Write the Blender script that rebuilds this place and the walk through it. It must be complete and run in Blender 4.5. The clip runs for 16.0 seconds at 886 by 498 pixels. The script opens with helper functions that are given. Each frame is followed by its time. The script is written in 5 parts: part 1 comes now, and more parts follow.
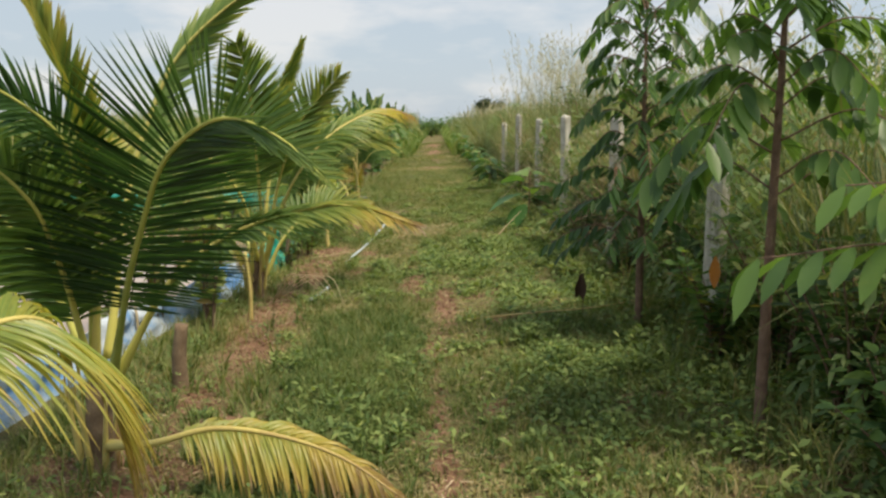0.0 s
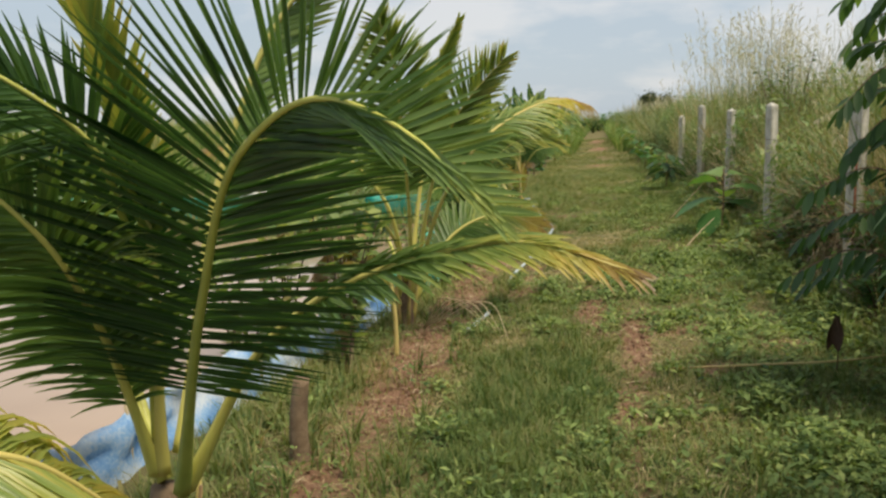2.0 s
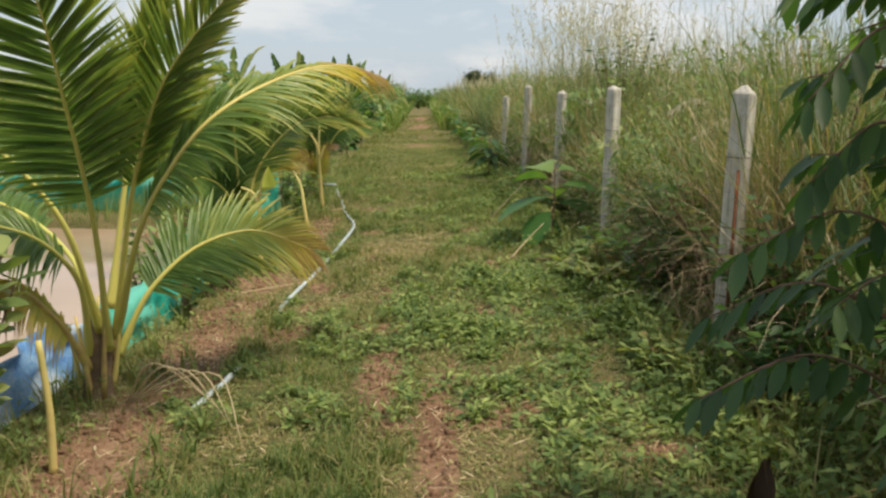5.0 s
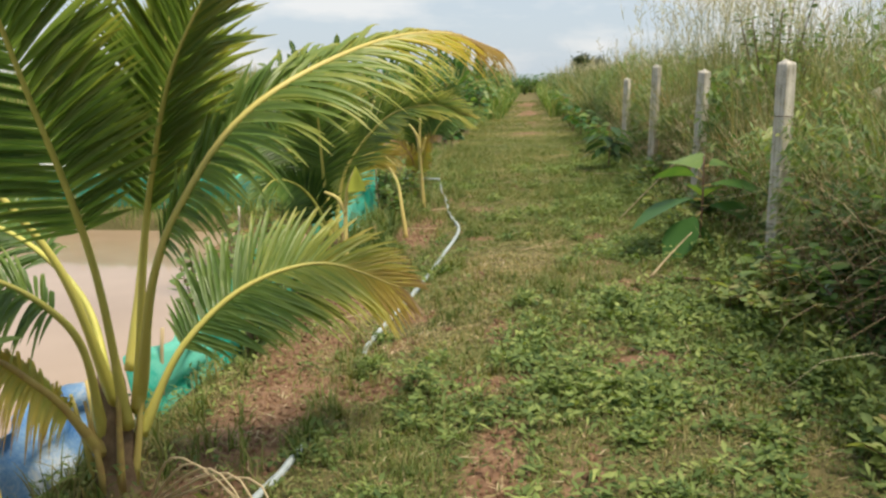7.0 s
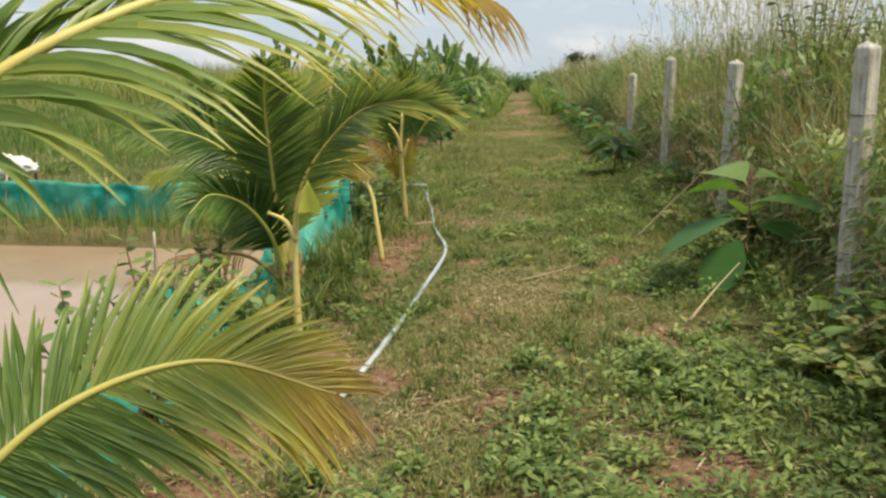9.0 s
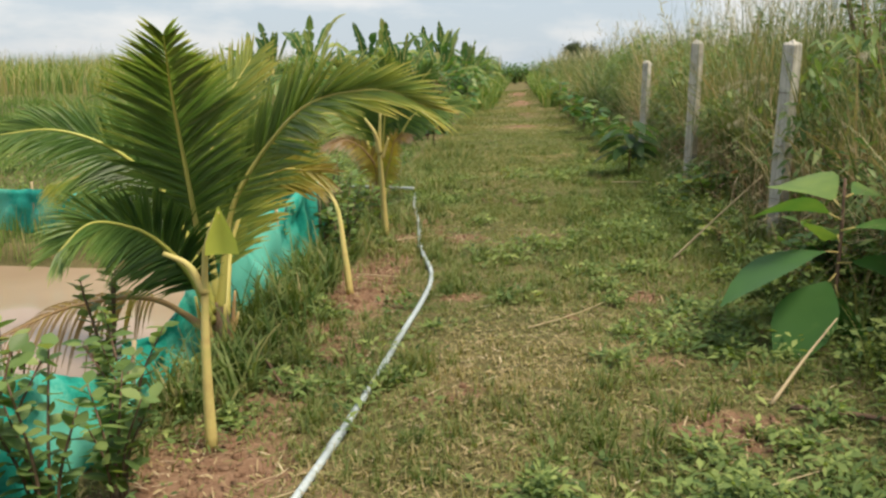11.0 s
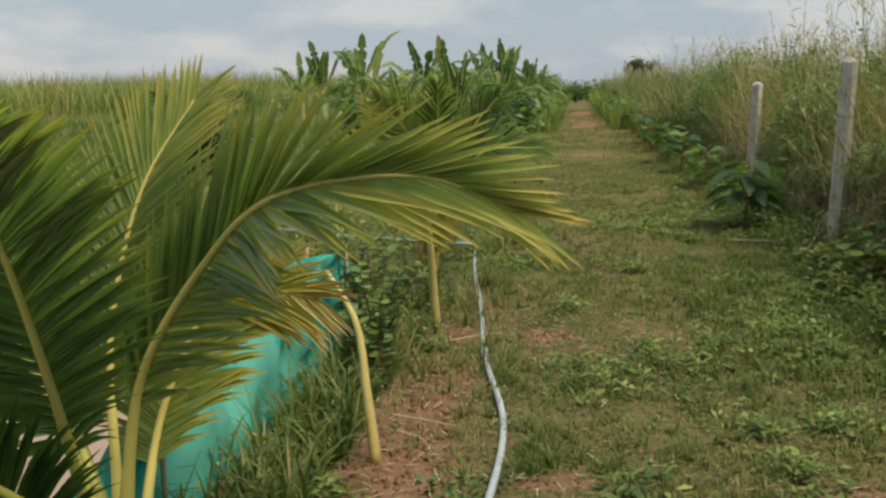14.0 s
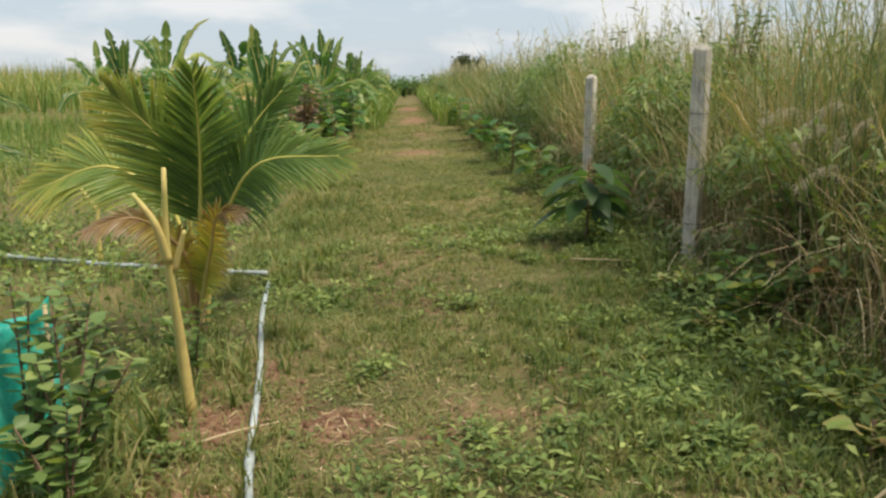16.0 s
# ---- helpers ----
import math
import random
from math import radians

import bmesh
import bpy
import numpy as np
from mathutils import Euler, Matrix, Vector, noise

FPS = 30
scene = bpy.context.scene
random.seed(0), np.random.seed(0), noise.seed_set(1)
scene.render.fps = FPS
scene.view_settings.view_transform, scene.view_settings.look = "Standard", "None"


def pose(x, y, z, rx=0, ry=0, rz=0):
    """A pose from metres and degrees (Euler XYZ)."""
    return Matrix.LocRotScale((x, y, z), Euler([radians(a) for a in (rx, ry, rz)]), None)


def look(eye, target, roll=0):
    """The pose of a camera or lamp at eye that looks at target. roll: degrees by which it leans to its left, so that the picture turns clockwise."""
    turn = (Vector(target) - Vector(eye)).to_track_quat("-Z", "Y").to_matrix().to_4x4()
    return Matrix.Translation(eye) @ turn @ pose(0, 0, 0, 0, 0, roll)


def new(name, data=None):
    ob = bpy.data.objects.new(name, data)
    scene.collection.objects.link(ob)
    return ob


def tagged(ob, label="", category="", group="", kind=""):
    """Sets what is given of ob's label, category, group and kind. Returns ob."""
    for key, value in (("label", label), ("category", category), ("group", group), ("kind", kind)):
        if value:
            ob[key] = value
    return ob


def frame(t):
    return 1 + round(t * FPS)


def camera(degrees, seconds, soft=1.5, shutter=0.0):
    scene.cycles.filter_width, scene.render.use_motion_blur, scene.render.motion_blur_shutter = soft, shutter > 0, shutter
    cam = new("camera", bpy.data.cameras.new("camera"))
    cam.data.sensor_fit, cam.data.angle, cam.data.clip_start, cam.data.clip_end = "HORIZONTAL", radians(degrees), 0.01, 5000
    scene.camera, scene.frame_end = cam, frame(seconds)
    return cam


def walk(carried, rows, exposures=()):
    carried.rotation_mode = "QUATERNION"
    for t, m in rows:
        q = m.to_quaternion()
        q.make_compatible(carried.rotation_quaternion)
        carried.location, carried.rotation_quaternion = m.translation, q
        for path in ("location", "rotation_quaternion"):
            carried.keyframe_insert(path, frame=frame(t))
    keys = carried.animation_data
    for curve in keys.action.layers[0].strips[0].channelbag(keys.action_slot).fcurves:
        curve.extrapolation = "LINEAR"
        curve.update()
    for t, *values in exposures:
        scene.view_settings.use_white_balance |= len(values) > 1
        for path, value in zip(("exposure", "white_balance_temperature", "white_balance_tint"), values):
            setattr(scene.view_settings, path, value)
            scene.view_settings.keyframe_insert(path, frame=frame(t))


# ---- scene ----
cam = camera(54.2, 16.0, soft=2.5)
METRES, EYE, TILT, LEAN, TURN = 12.1, 1.5, 0.0, -3.0, 0.0
ROWS = [
    (0.0, 0.0, 0.0, 0.0, -0.47, -8.32, 3.25),
    (0.5, -0.008, 0.0303, -0.0005, 2.72, -8.34, 3.17),
    (1.0, -0.0146, 0.0572, -0.0026, 5.52, -8.53, 3.58),
    (1.5, -0.0159, 0.0871, 0.0001, 9.37, -7.98, 4.16),
    (2.0, -0.0164, 0.1188, -0.0018, 9.95, -7.8, 4.29),
    (2.5, -0.0162, 0.1517, -0.0016, 8.58, -8.18, 4.84),
    (3.0, -0.0079, 0.1841, -0.0006, 5.29, -9.32, 4.68),
    (3.5, -0.0027, 0.2132, -0.002, 4.09, -9.77, 3.51),
    (4.0, -0.0008, 0.246, -0.0005, -1.47, -9.8, 1.78),
    (6.5, -0.003, 0.3927, -0.0032, 1.15, -10.94, 2.26),
    (7.0, -0.0099, 0.4245, -0.0033, 5.56, -10.75, 2.96),
    (7.5, -0.0136, 0.4555, -0.0018, 5.78, -10.72, 2.92),
    (8.0, -0.0108, 0.4899, -0.0014, 5.39, -10.82, 2.69),
    (8.5, -0.0131, 0.5183, -0.0046, 5.17, -10.84, 2.78),
    (11.0, -0.0209, 0.6772, -0.0116, 4.83, -11.45, 2.8),
    (11.5, -0.0211, 0.7096, -0.0101, 5.76, -11.58, 3.1),
    (12.0, -0.0268, 0.7423, -0.0051, 6.75, -11.44, 3.38),
    (12.5, -0.0334, 0.7695, -0.0056, 6.81, -11.27, 3.41),
    (13.0, -0.0369, 0.799, -0.0039, 7.36, -10.99, 3.4),
    (13.5, -0.0405, 0.8281, -0.0042, 9.5, -10.63, 3.56),
    (14.0, -0.0445, 0.8581, -0.0029, 8.57, -10.15, 3.08),
    (14.5, -0.0468, 0.8883, -0.0066, 6.42, -10.18, 2.79),
    (15.0, -0.044, 0.9229, -0.0076, 5.71, -10.44, 3.63),
    (15.5, -0.0393, 0.9591, -0.0057, 2.29, -10.82, 3.05),
    (16.0, -0.0327, 0.9895, -0.0065, -2.45, -11.02, 2.81),
]
walk(cam, [(t, pose(0, 0, EYE, TILT, LEAN, TURN) @ pose(METRES * x, METRES * y, METRES * z, 90 + pitch, roll, yaw)) for t, x, y, z, yaw, pitch, roll in ROWS],
     ((0.0, 0.06), (0.5, 0.04), (1.0, 0.04), (1.5, -0.17), (2.0, -0.02), (2.5, 0.24), (3.0, 0.44), (3.5, 0.34), (4.0, 0.08), (6.5, 0.12), (7.5, 0.24), (8.5, 0.17), (11.0, 0.16), (12.0, -0.13), (12.5, -0.13), (13.0, -0.23), (13.5, -0.28), (14.0, -0.30), (14.5, 0.03), (15.0, 0.04), (16.0, 0.17)))

# ---- world, sun, exposure ----
SUN_AZ, SUN_EL = 120.0, 66.0   # degrees: clockwise from the walking direction, above the horizon
sun = new("sun", bpy.data.lights.new("sun", "SUN"))
sun.data.energy, sun.data.angle, sun.data.color = 4.6, radians(18), (1.0, 0.88, 0.67)
sx, sy, sz = (math.sin(radians(SUN_AZ)) * math.cos(radians(SUN_EL)), math.cos(radians(SUN_AZ)) * math.cos(radians(SUN_EL)), math.sin(radians(SUN_EL)))
sun.matrix_world = look((sx * 50, sy * 50, sz * 50), (0, 0, 0))

world = bpy.data.worlds.new("world")
scene.world = world
world.use_nodes = True
wn, wl = world.node_tree.nodes, world.node_tree.links
background = wn["Background"]
background.inputs["Strength"].default_value = 0.10
sky = wn.new("ShaderNodeTexSky")
sky.sky_type, sky.sun_disc = "NISHITA", False
sky.sun_elevation, sky.sun_rotation = radians(SUN_EL), radians(SUN_AZ)
sky.air_density, sky.dust_density, sky.ozone_density = 1.2, 1.0, 2.0
where = wn.new("ShaderNodeTexCoord")
stretch = wn.new("ShaderNodeMapping")
stretch.inputs["Scale"].default_value = (2.2, 2.2, 7.0)
stretch.inputs["Location"].default_value = (0.35, 0.1, 0.0)
wl.new(where.outputs["Generated"], stretch.inputs["Vector"])
puffs = wn.new("ShaderNodeTexNoise")
puffs.inputs["Scale"].default_value, puffs.inputs["Detail"].default_value, puffs.inputs["Roughness"].default_value = 1.6, 7.0, 0.55
wl.new(stretch.outputs["Vector"], puffs.inputs["Vector"])
cover = wn.new("ShaderNodeValToRGB")
cover.color_ramp.elements[0].position, cover.color_ramp.elements[0].color = 0.47, (0.62, 0.71, 0.80, 1)
cover.color_ramp.elements[1].position, cover.color_ramp.elements[1].color = 0.60, (0.92, 0.92, 0.93, 1)
wl.new(puffs.outputs["Fac"], cover.inputs["Fac"])
scale_up = wn.new("ShaderNodeMixRGB")
scale_up.blend_type = "MULTIPLY"
scale_up.inputs["Fac"].default_value, scale_up.inputs["Color2"].default_value = 1.0, (9.0, 9.0, 9.0, 1)
wl.new(cover.outputs["Color"], scale_up.inputs["Color1"])
cloud = wn.new("ShaderNodeMixRGB")
cloud.inputs["Fac"].default_value = 0.8
wl.new(scale_up.outputs["Color"], cloud.inputs["Color2"])
wl.new(sky.outputs["Color"], cloud.inputs["Color1"])
wl.new(cloud.outputs["Color"], background.inputs["Color"])

# ---- materials ----


def shader(name):
    m = bpy.data.materials.new(name)
    m.use_nodes = True
    n, l = m.node_tree.nodes, m.node_tree.links
    return m, n, l, n["Principled BSDF"]


def ramp_of(n, stops):
    r = n.new("ShaderNodeValToRGB")
    while len(r.color_ramp.elements) < len(stops):
        r.color_ramp.elements.new(0.5)
    for e, (p, c) in zip(r.color_ramp.elements, stops):
        e.position, e.color = p, (*c, 1)
    return r


def noise_of(n, l, scale, detail=4.0, rough=0.55, vector=None):
    t = n.new("ShaderNodeTexNoise")
    t.inputs["Scale"].default_value, t.inputs["Detail"].default_value, t.inputs["Roughness"].default_value = scale, detail, rough
    if vector is None:
        c = n.new("ShaderNodeTexCoord")
        vector = c.outputs["Object"]
    l.new(vector, t.inputs["Vector"])
    return t


def sum_of(n, l, a, b, op="ADD", k=None):
    m = n.new("ShaderNodeMath")
    m.operation = op
    l.new(a, m.inputs[0])
    if k is None:
        l.new(b, m.inputs[1])
    else:
        m.inputs[1].default_value = k
    return m.outputs[0]


def plant(name, stops, rough=0.5, through_light=0.35, spread=0.25, blotch=0.25, blotch_scale=6.0):
    """Leaf, blade and bark colours that run along 'age' (0 fresh, 1 dry), with a shift for each leaf and soft blotches."""
    m, n, l, p = shader(name)
    age = n.new("ShaderNodeAttribute")
    age.attribute_name = "age"
    geo = n.new("ShaderNodeNewGeometry")
    isle = sum_of(n, l, geo.outputs["Random Per Island"], None, "SUBTRACT", 0.5)
    isle = sum_of(n, l, isle, None, "MULTIPLY", spread)
    tex = noise_of(n, l, blotch_scale, 5.0)
    blot = sum_of(n, l, tex.outputs["Fac"], None, "SUBTRACT", 0.5)
    blot = sum_of(n, l, blot, None, "MULTIPLY", blotch)
    total = sum_of(n, l, age.outputs["Fac"], isle)
    total = sum_of(n, l, total, blot)
    r = ramp_of(n, stops)
    l.new(total, r.inputs["Fac"])
    l.new(r.outputs["Color"], p.inputs["Base Color"])
    p.inputs["Roughness"].default_value = rough
    p.inputs["Specular IOR Level"].default_value = 0.35
    if through_light > 0:
        t = n.new("ShaderNodeBsdfTranslucent")
        tint = n.new("ShaderNodeMixRGB")
        tint.blend_type = "MULTIPLY"
        tint.inputs["Fac"].default_value = 1.0
        tint.inputs["Color2"].default_value = (1.5, 1.5, 0.7, 1)
        l.new(r.outputs["Color"], tint.inputs["Color1"])
        l.new(tint.outputs["Color"], t.inputs["Color"])
        mix = n.new("ShaderNodeMixShader")
        mix.inputs["Fac"].default_value = through_light
        l.new(p.outputs["BSDF"], mix.inputs[1])
        l.new(t.outputs["BSDF"], mix.inputs[2])
        l.new(mix.outputs["Shader"], n["Material Output"].inputs["Surface"])
    return m


def solid(name, stops, scale, rough=0.8, bump=0.3, metal=0.0, detail=6.0, bump_scale=None, dist=0.01):
    """Hard or earthen surfaces: two scales of colour and a fine relief."""
    m, n, l, p = shader(name)
    big = noise_of(n, l, scale, detail)
    fine = noise_of(n, l, bump_scale or scale * 9, 6.0, 0.65)
    mixed = sum_of(n, l, sum_of(n, l, big.outputs["Fac"], None, "MULTIPLY", 0.65), sum_of(n, l, fine.outputs["Fac"], None, "MULTIPLY", 0.35))
    r = ramp_of(n, stops)
    l.new(mixed, r.inputs["Fac"])
    l.new(r.outputs["Color"], p.inputs["Base Color"])
    b = n.new("ShaderNodeBump")
    b.inputs["Strength"].default_value, b.inputs["Distance"].default_value = bump, dist
    l.new(fine.outputs["Fac"], b.inputs["Height"])
    l.new(b.outputs["Normal"], p.inputs["Normal"])
    p.inputs["Roughness"].default_value, p.inputs["Metallic"].default_value = rough, metal
    p.inputs["Specular IOR Level"].default_value = 0.3
    return m


palm_leaf = plant("palm_leaf", [(0.0, (0.028, 0.070, 0.020)), (0.2, (0.098, 0.182, 0.046)), (0.4, (0.20, 0.28, 0.08)), (0.55, (0.36, 0.38, 0.095)), (0.72, (0.49, 0.40, 0.10)), (0.88, (0.30, 0.20, 0.085)), (1.0, (0.36, 0.27, 0.19))], 0.34, 0.38, 0.16, 0.2, 9.0)
palm_rib = plant("palm_rib", [(0.0, (0.20, 0.26, 0.05)), (0.45, (0.54, 0.52, 0.13)), (0.85, (0.58, 0.48, 0.16)), (1.0, (0.38, 0.24, 0.12))], 0.45, 0.0, 0.05, 0.3, 14.0)
palm_trunk = solid("palm_trunk", [(0.3, (0.10, 0.065, 0.04)), (0.55, (0.24, 0.17, 0.11)), (0.75, (0.36, 0.28, 0.19))], 14, 0.9, 0.8)
pale_stem = plant("pale_stem", [(0.0, (0.30, 0.33, 0.08)), (0.45, (0.56, 0.46, 0.17)), (0.75, (0.42, 0.29, 0.12)), (1.0, (0.20, 0.12, 0.07))], 0.55, 0.0, 0.05, 0.9, 13.0)
lime_leaf = plant("lime_leaf", [(0.0, (0.22, 0.40, 0.04)), (1.0, (0.62, 0.62, 0.14))], 0.5, 0.4, 0.3, 0.3, 12.0)
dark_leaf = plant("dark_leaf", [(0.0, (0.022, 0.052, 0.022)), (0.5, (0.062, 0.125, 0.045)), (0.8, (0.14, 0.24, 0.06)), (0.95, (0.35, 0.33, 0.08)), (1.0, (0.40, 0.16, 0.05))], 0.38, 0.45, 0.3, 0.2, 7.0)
shrub_leaf = plant("shrub_leaf", [(0.0, (0.055, 0.11, 0.032)), (0.5, (0.16, 0.245, 0.08)), (0.9, (0.34, 0.385, 0.14)), (1.0, (0.34, 0.26, 0.12))], 0.45, 0.35, 0.4, 0.2, 8.0)
broad_leaf = plant("broad_leaf", [(0.0, (0.028, 0.085, 0.028)), (0.5, (0.07, 0.17, 0.045)), (0.85, (0.25, 0.34, 0.09)), (1.0, (0.36, 0.26, 0.10))], 0.45, 0.35, 0.35, 0.3, 9.0)
banana_leaf = plant("banana_leaf", [(0.0, (0.035, 0.095, 0.03)), (0.5, (0.085, 0.18, 0.05)), (0.85, (0.25, 0.33, 0.10)), (1.0, (0.34, 0.24, 0.12))], 0.4, 0.35, 0.35, 0.25, 3.0)
turf = plant("turf", [(0.0, (0.062, 0.112, 0.027)), (0.4, (0.165, 0.21, 0.062)), (0.7, (0.29, 0.26, 0.115)), (1.0, (0.46, 0.365, 0.215))], 0.65, 0.32, 0.5, 0.6, 1.3)
weed = plant("weed", [(0.0, (0.05, 0.10, 0.03)), (0.5, (0.165, 0.235, 0.07)), (1.0, (0.36, 0.42, 0.14))], 0.68, 0.32, 0.46, 0.45, 1.7)
reed = plant("reed", [(0.0, (0.055, 0.10, 0.035)), (0.35, (0.13, 0.175, 0.062)), (0.65, (0.25, 0.245, 0.12)), (1.0, (0.42, 0.30, 0.19))], 0.6, 0.32, 0.6, 0.8, 0.8)
meadow = plant("meadow", [(0.0, (0.075, 0.15, 0.035)), (0.4, (0.18, 0.275, 0.07)), (0.7, (0.32, 0.32, 0.12)), (1.0, (0.45, 0.37, 0.20))], 0.6, 0.35, 0.5, 0.6, 0.35)
plume = plant("plume", [(0.0, (0.40, 0.36, 0.31)), (1.0, (0.60, 0.57, 0.52))], 0.8, 0.4, 0.6, 0.2, 3.0)
dry = plant("dry", [(0.0, (0.25, 0.165, 0.09)), (0.5, (0.43, 0.33, 0.195)), (1.0, (0.64, 0.54, 0.37))], 0.75, 0.1, 0.9, 0.3, 8.0)
dead = plant("dead", [(0.0, (0.05, 0.028, 0.02)), (1.0, (0.20, 0.12, 0.08))], 0.7, 0.1, 0.4, 0.5, 10.0)
withered = plant("withered", [(0.0, (0.16, 0.10, 0.07)), (1.0, (0.36, 0.25, 0.17))], 0.7, 0.2, 0.6, 0.4, 6.0)
bark = solid("bark", [(0.3, (0.09, 0.055, 0.04)), (0.55, (0.22, 0.14, 0.10)), (0.8, (0.36, 0.27, 0.21))], 16, 0.9, 0.6)
far_leaf = plant("far_leaf", [(0.0, (0.03, 0.055, 0.03)), (1.0, (0.12, 0.13, 0.06))], 0.7, 0.2, 0.6, 0.3, 0.2)
concrete = solid("concrete", [(0.28, (0.26, 0.23, 0.19)), (0.5, (0.58, 0.53, 0.455)), (0.72, (0.80, 0.76, 0.68))], 7, 0.9, 0.6)
def weathered(name):
    """Old cast concrete: pale grey, with dark streaks that run down it and blotches of lichen."""
    m, n, l, p = shader(name)
    c = n.new("ShaderNodeTexCoord")
    run = n.new("ShaderNodeMapping")
    run.inputs["Scale"].default_value = (26.0, 26.0, 1.6)
    l.new(c.outputs["Object"], run.inputs["Vector"])
    streak = noise_of(n, l, 1.0, 6.0, 0.65, run.outputs["Vector"])
    spot = noise_of(n, l, 9.0, 6.0, 0.65)
    grit = noise_of(n, l, 90.0, 5.0, 0.7)
    f = sum_of(n, l, sum_of(n, l, streak.outputs["Fac"], None, "MULTIPLY", 0.55), sum_of(n, l, spot.outputs["Fac"], None, "MULTIPLY", 0.30))
    f = sum_of(n, l, f, sum_of(n, l, grit.outputs["Fac"], None, "MULTIPLY", 0.15))
    r = ramp_of(n, [(0.36, (0.15, 0.14, 0.115)), (0.43, (0.35, 0.33, 0.285)), (0.51, (0.53, 0.50, 0.445)), (0.63, (0.70, 0.67, 0.61))])
    l.new(f, r.inputs["Fac"])
    l.new(r.outputs["Color"], p.inputs["Base Color"])
    b = n.new("ShaderNodeBump")
    b.inputs["Strength"].default_value, b.inputs["Distance"].default_value = 0.6, 0.006
    l.new(f, b.inputs["Height"])
    l.new(b.outputs["Normal"], p.inputs["Normal"])
    p.inputs["Roughness"].default_value, p.inputs["Specular IOR Level"].default_value = 0.92, 0.2
    return m


post_mat = weathered("weathered_concrete")
rust = solid("rust", [(0.3, (0.12, 0.04, 0.02)), (0.55, (0.27, 0.10, 0.05)), (0.75, (0.38, 0.18, 0.09))], 20, 0.9, 0.6)
black_sheet = solid("black_plastic", [(0.3, (0.010, 0.011, 0.012)), (0.7, (0.035, 0.035, 0.037))], 5, 0.45, 0.5)
pipe_mat = solid("pipe_plastic", [(0.3, (0.24, 0.26, 0.25)), (0.5, (0.36, 0.42, 0.45)), (0.72, (0.60, 0.66, 0.70))], 2.6, 0.45, 0.15)
sack_mat = solid("white_sack", [(0.3, (0.55, 0.53, 0.50)), (0.7, (0.82, 0.81, 0.78))], 6, 0.7, 0.4)


def woven(name, a, b, pale, clear):
    """Thin netting or tarpaulin that lets light through."""
    m, n, l, p = shader(name)
    t1 = noise_of(n, l, 2.2, 5.0)
    t2 = noise_of(n, l, 60.0, 3.0)
    s = sum_of(n, l, sum_of(n, l, t1.outputs["Fac"], None, "MULTIPLY", 0.8), sum_of(n, l, t2.outputs["Fac"], None, "MULTIPLY", 0.2))
    r = ramp_of(n, [(0.36, a), (0.47, b), (0.56, pale)])
    l.new(s, r.inputs["Fac"])
    l.new(r.outputs["Color"], p.inputs["Base Color"])
    p.inputs["Roughness"].default_value = 0.5
    bump = n.new("ShaderNodeBump")
    bump.inputs["Strength"].default_value, bump.inputs["Distance"].default_value = 0.4, 0.004
    l.new(t2.outputs["Fac"], bump.inputs["Height"])
    l.new(bump.outputs["Normal"], p.inputs["Normal"])
    t = n.new("ShaderNodeBsdfTranslucent")
    l.new(r.outputs["Color"], t.inputs["Color"])
    mix = n.new("ShaderNodeMixShader")
    mix.inputs["Fac"].default_value = clear
    l.new(p.outputs["BSDF"], mix.inputs[1])
    l.new(t.outputs["BSDF"], mix.inputs[2])
    l.new(mix.outputs["Shader"], n["Material Output"].inputs["Surface"])
    return m


teal_net = woven("teal_net", (0.01, 0.30, 0.25), (0.04, 0.52, 0.43), (0.20, 0.66, 0.56), 0.45)
blue_tarp = woven("blue_tarp", (0.05, 0.22, 0.60), (0.26, 0.45, 0.72), (0.60, 0.67, 0.76), 0.25)

# muddy pond water: silt below a smooth surface
water_mat, n, l, p = shader("pond_water")
silt = noise_of(n, l, 0.35, 4.0)
r = ramp_of(n, [(0.35, (0.30, 0.215, 0.15)), (0.65, (0.40, 0.30, 0.225))])
l.new(silt.outputs["Fac"], r.inputs["Fac"])
l.new(r.outputs["Color"], p.inputs["Base Color"])
p.inputs["Roughness"].default_value, p.inputs["IOR"].default_value = 0.06, 1.33
ripple = noise_of(n, l, 5.0, 3.0)
b = n.new("ShaderNodeBump")
b.inputs["Strength"].default_value, b.inputs["Distance"].default_value = 0.06, 0.01
l.new(ripple.outputs["Fac"], b.inputs["Height"])
l.new(b.outputs["Normal"], p.inputs["Normal"])

# earth: red-brown soil under thatch and moss, by the cover that the turf has
soil_mat, n, l, p = shader("earth")
cov = n.new("ShaderNodeAttribute")
cov.attribute_name = "age"
t1 = noise_of(n, l, 1.1, 6.0, 0.6)
t2 = noise_of(n, l, 26.0, 6.0, 0.7)
t3 = noise_of(n, l, 140.0, 4.0, 0.7)
soil = ramp_of(n, [(0.28, (0.105, 0.058, 0.037)), (0.5, (0.25, 0.145, 0.093)), (0.75, (0.41, 0.28, 0.19))])
l.new(sum_of(n, l, sum_of(n, l, t1.outputs["Fac"], None, "MULTIPLY", 0.5), sum_of(n, l, t2.outputs["Fac"], None, "MULTIPLY", 0.5)), soil.inputs["Fac"])
thatch = ramp_of(n, [(0.30, (0.045, 0.052, 0.022)), (0.47, (0.11, 0.105, 0.042)), (0.60, (0.24, 0.19, 0.095)), (0.78, (0.42, 0.33, 0.19))])
l.new(sum_of(n, l, sum_of(n, l, t3.outputs["Fac"], None, "MULTIPLY", 0.6), sum_of(n, l, t1.outputs["Fac"], None, "MULTIPLY", 0.4)), thatch.inputs["Fac"])
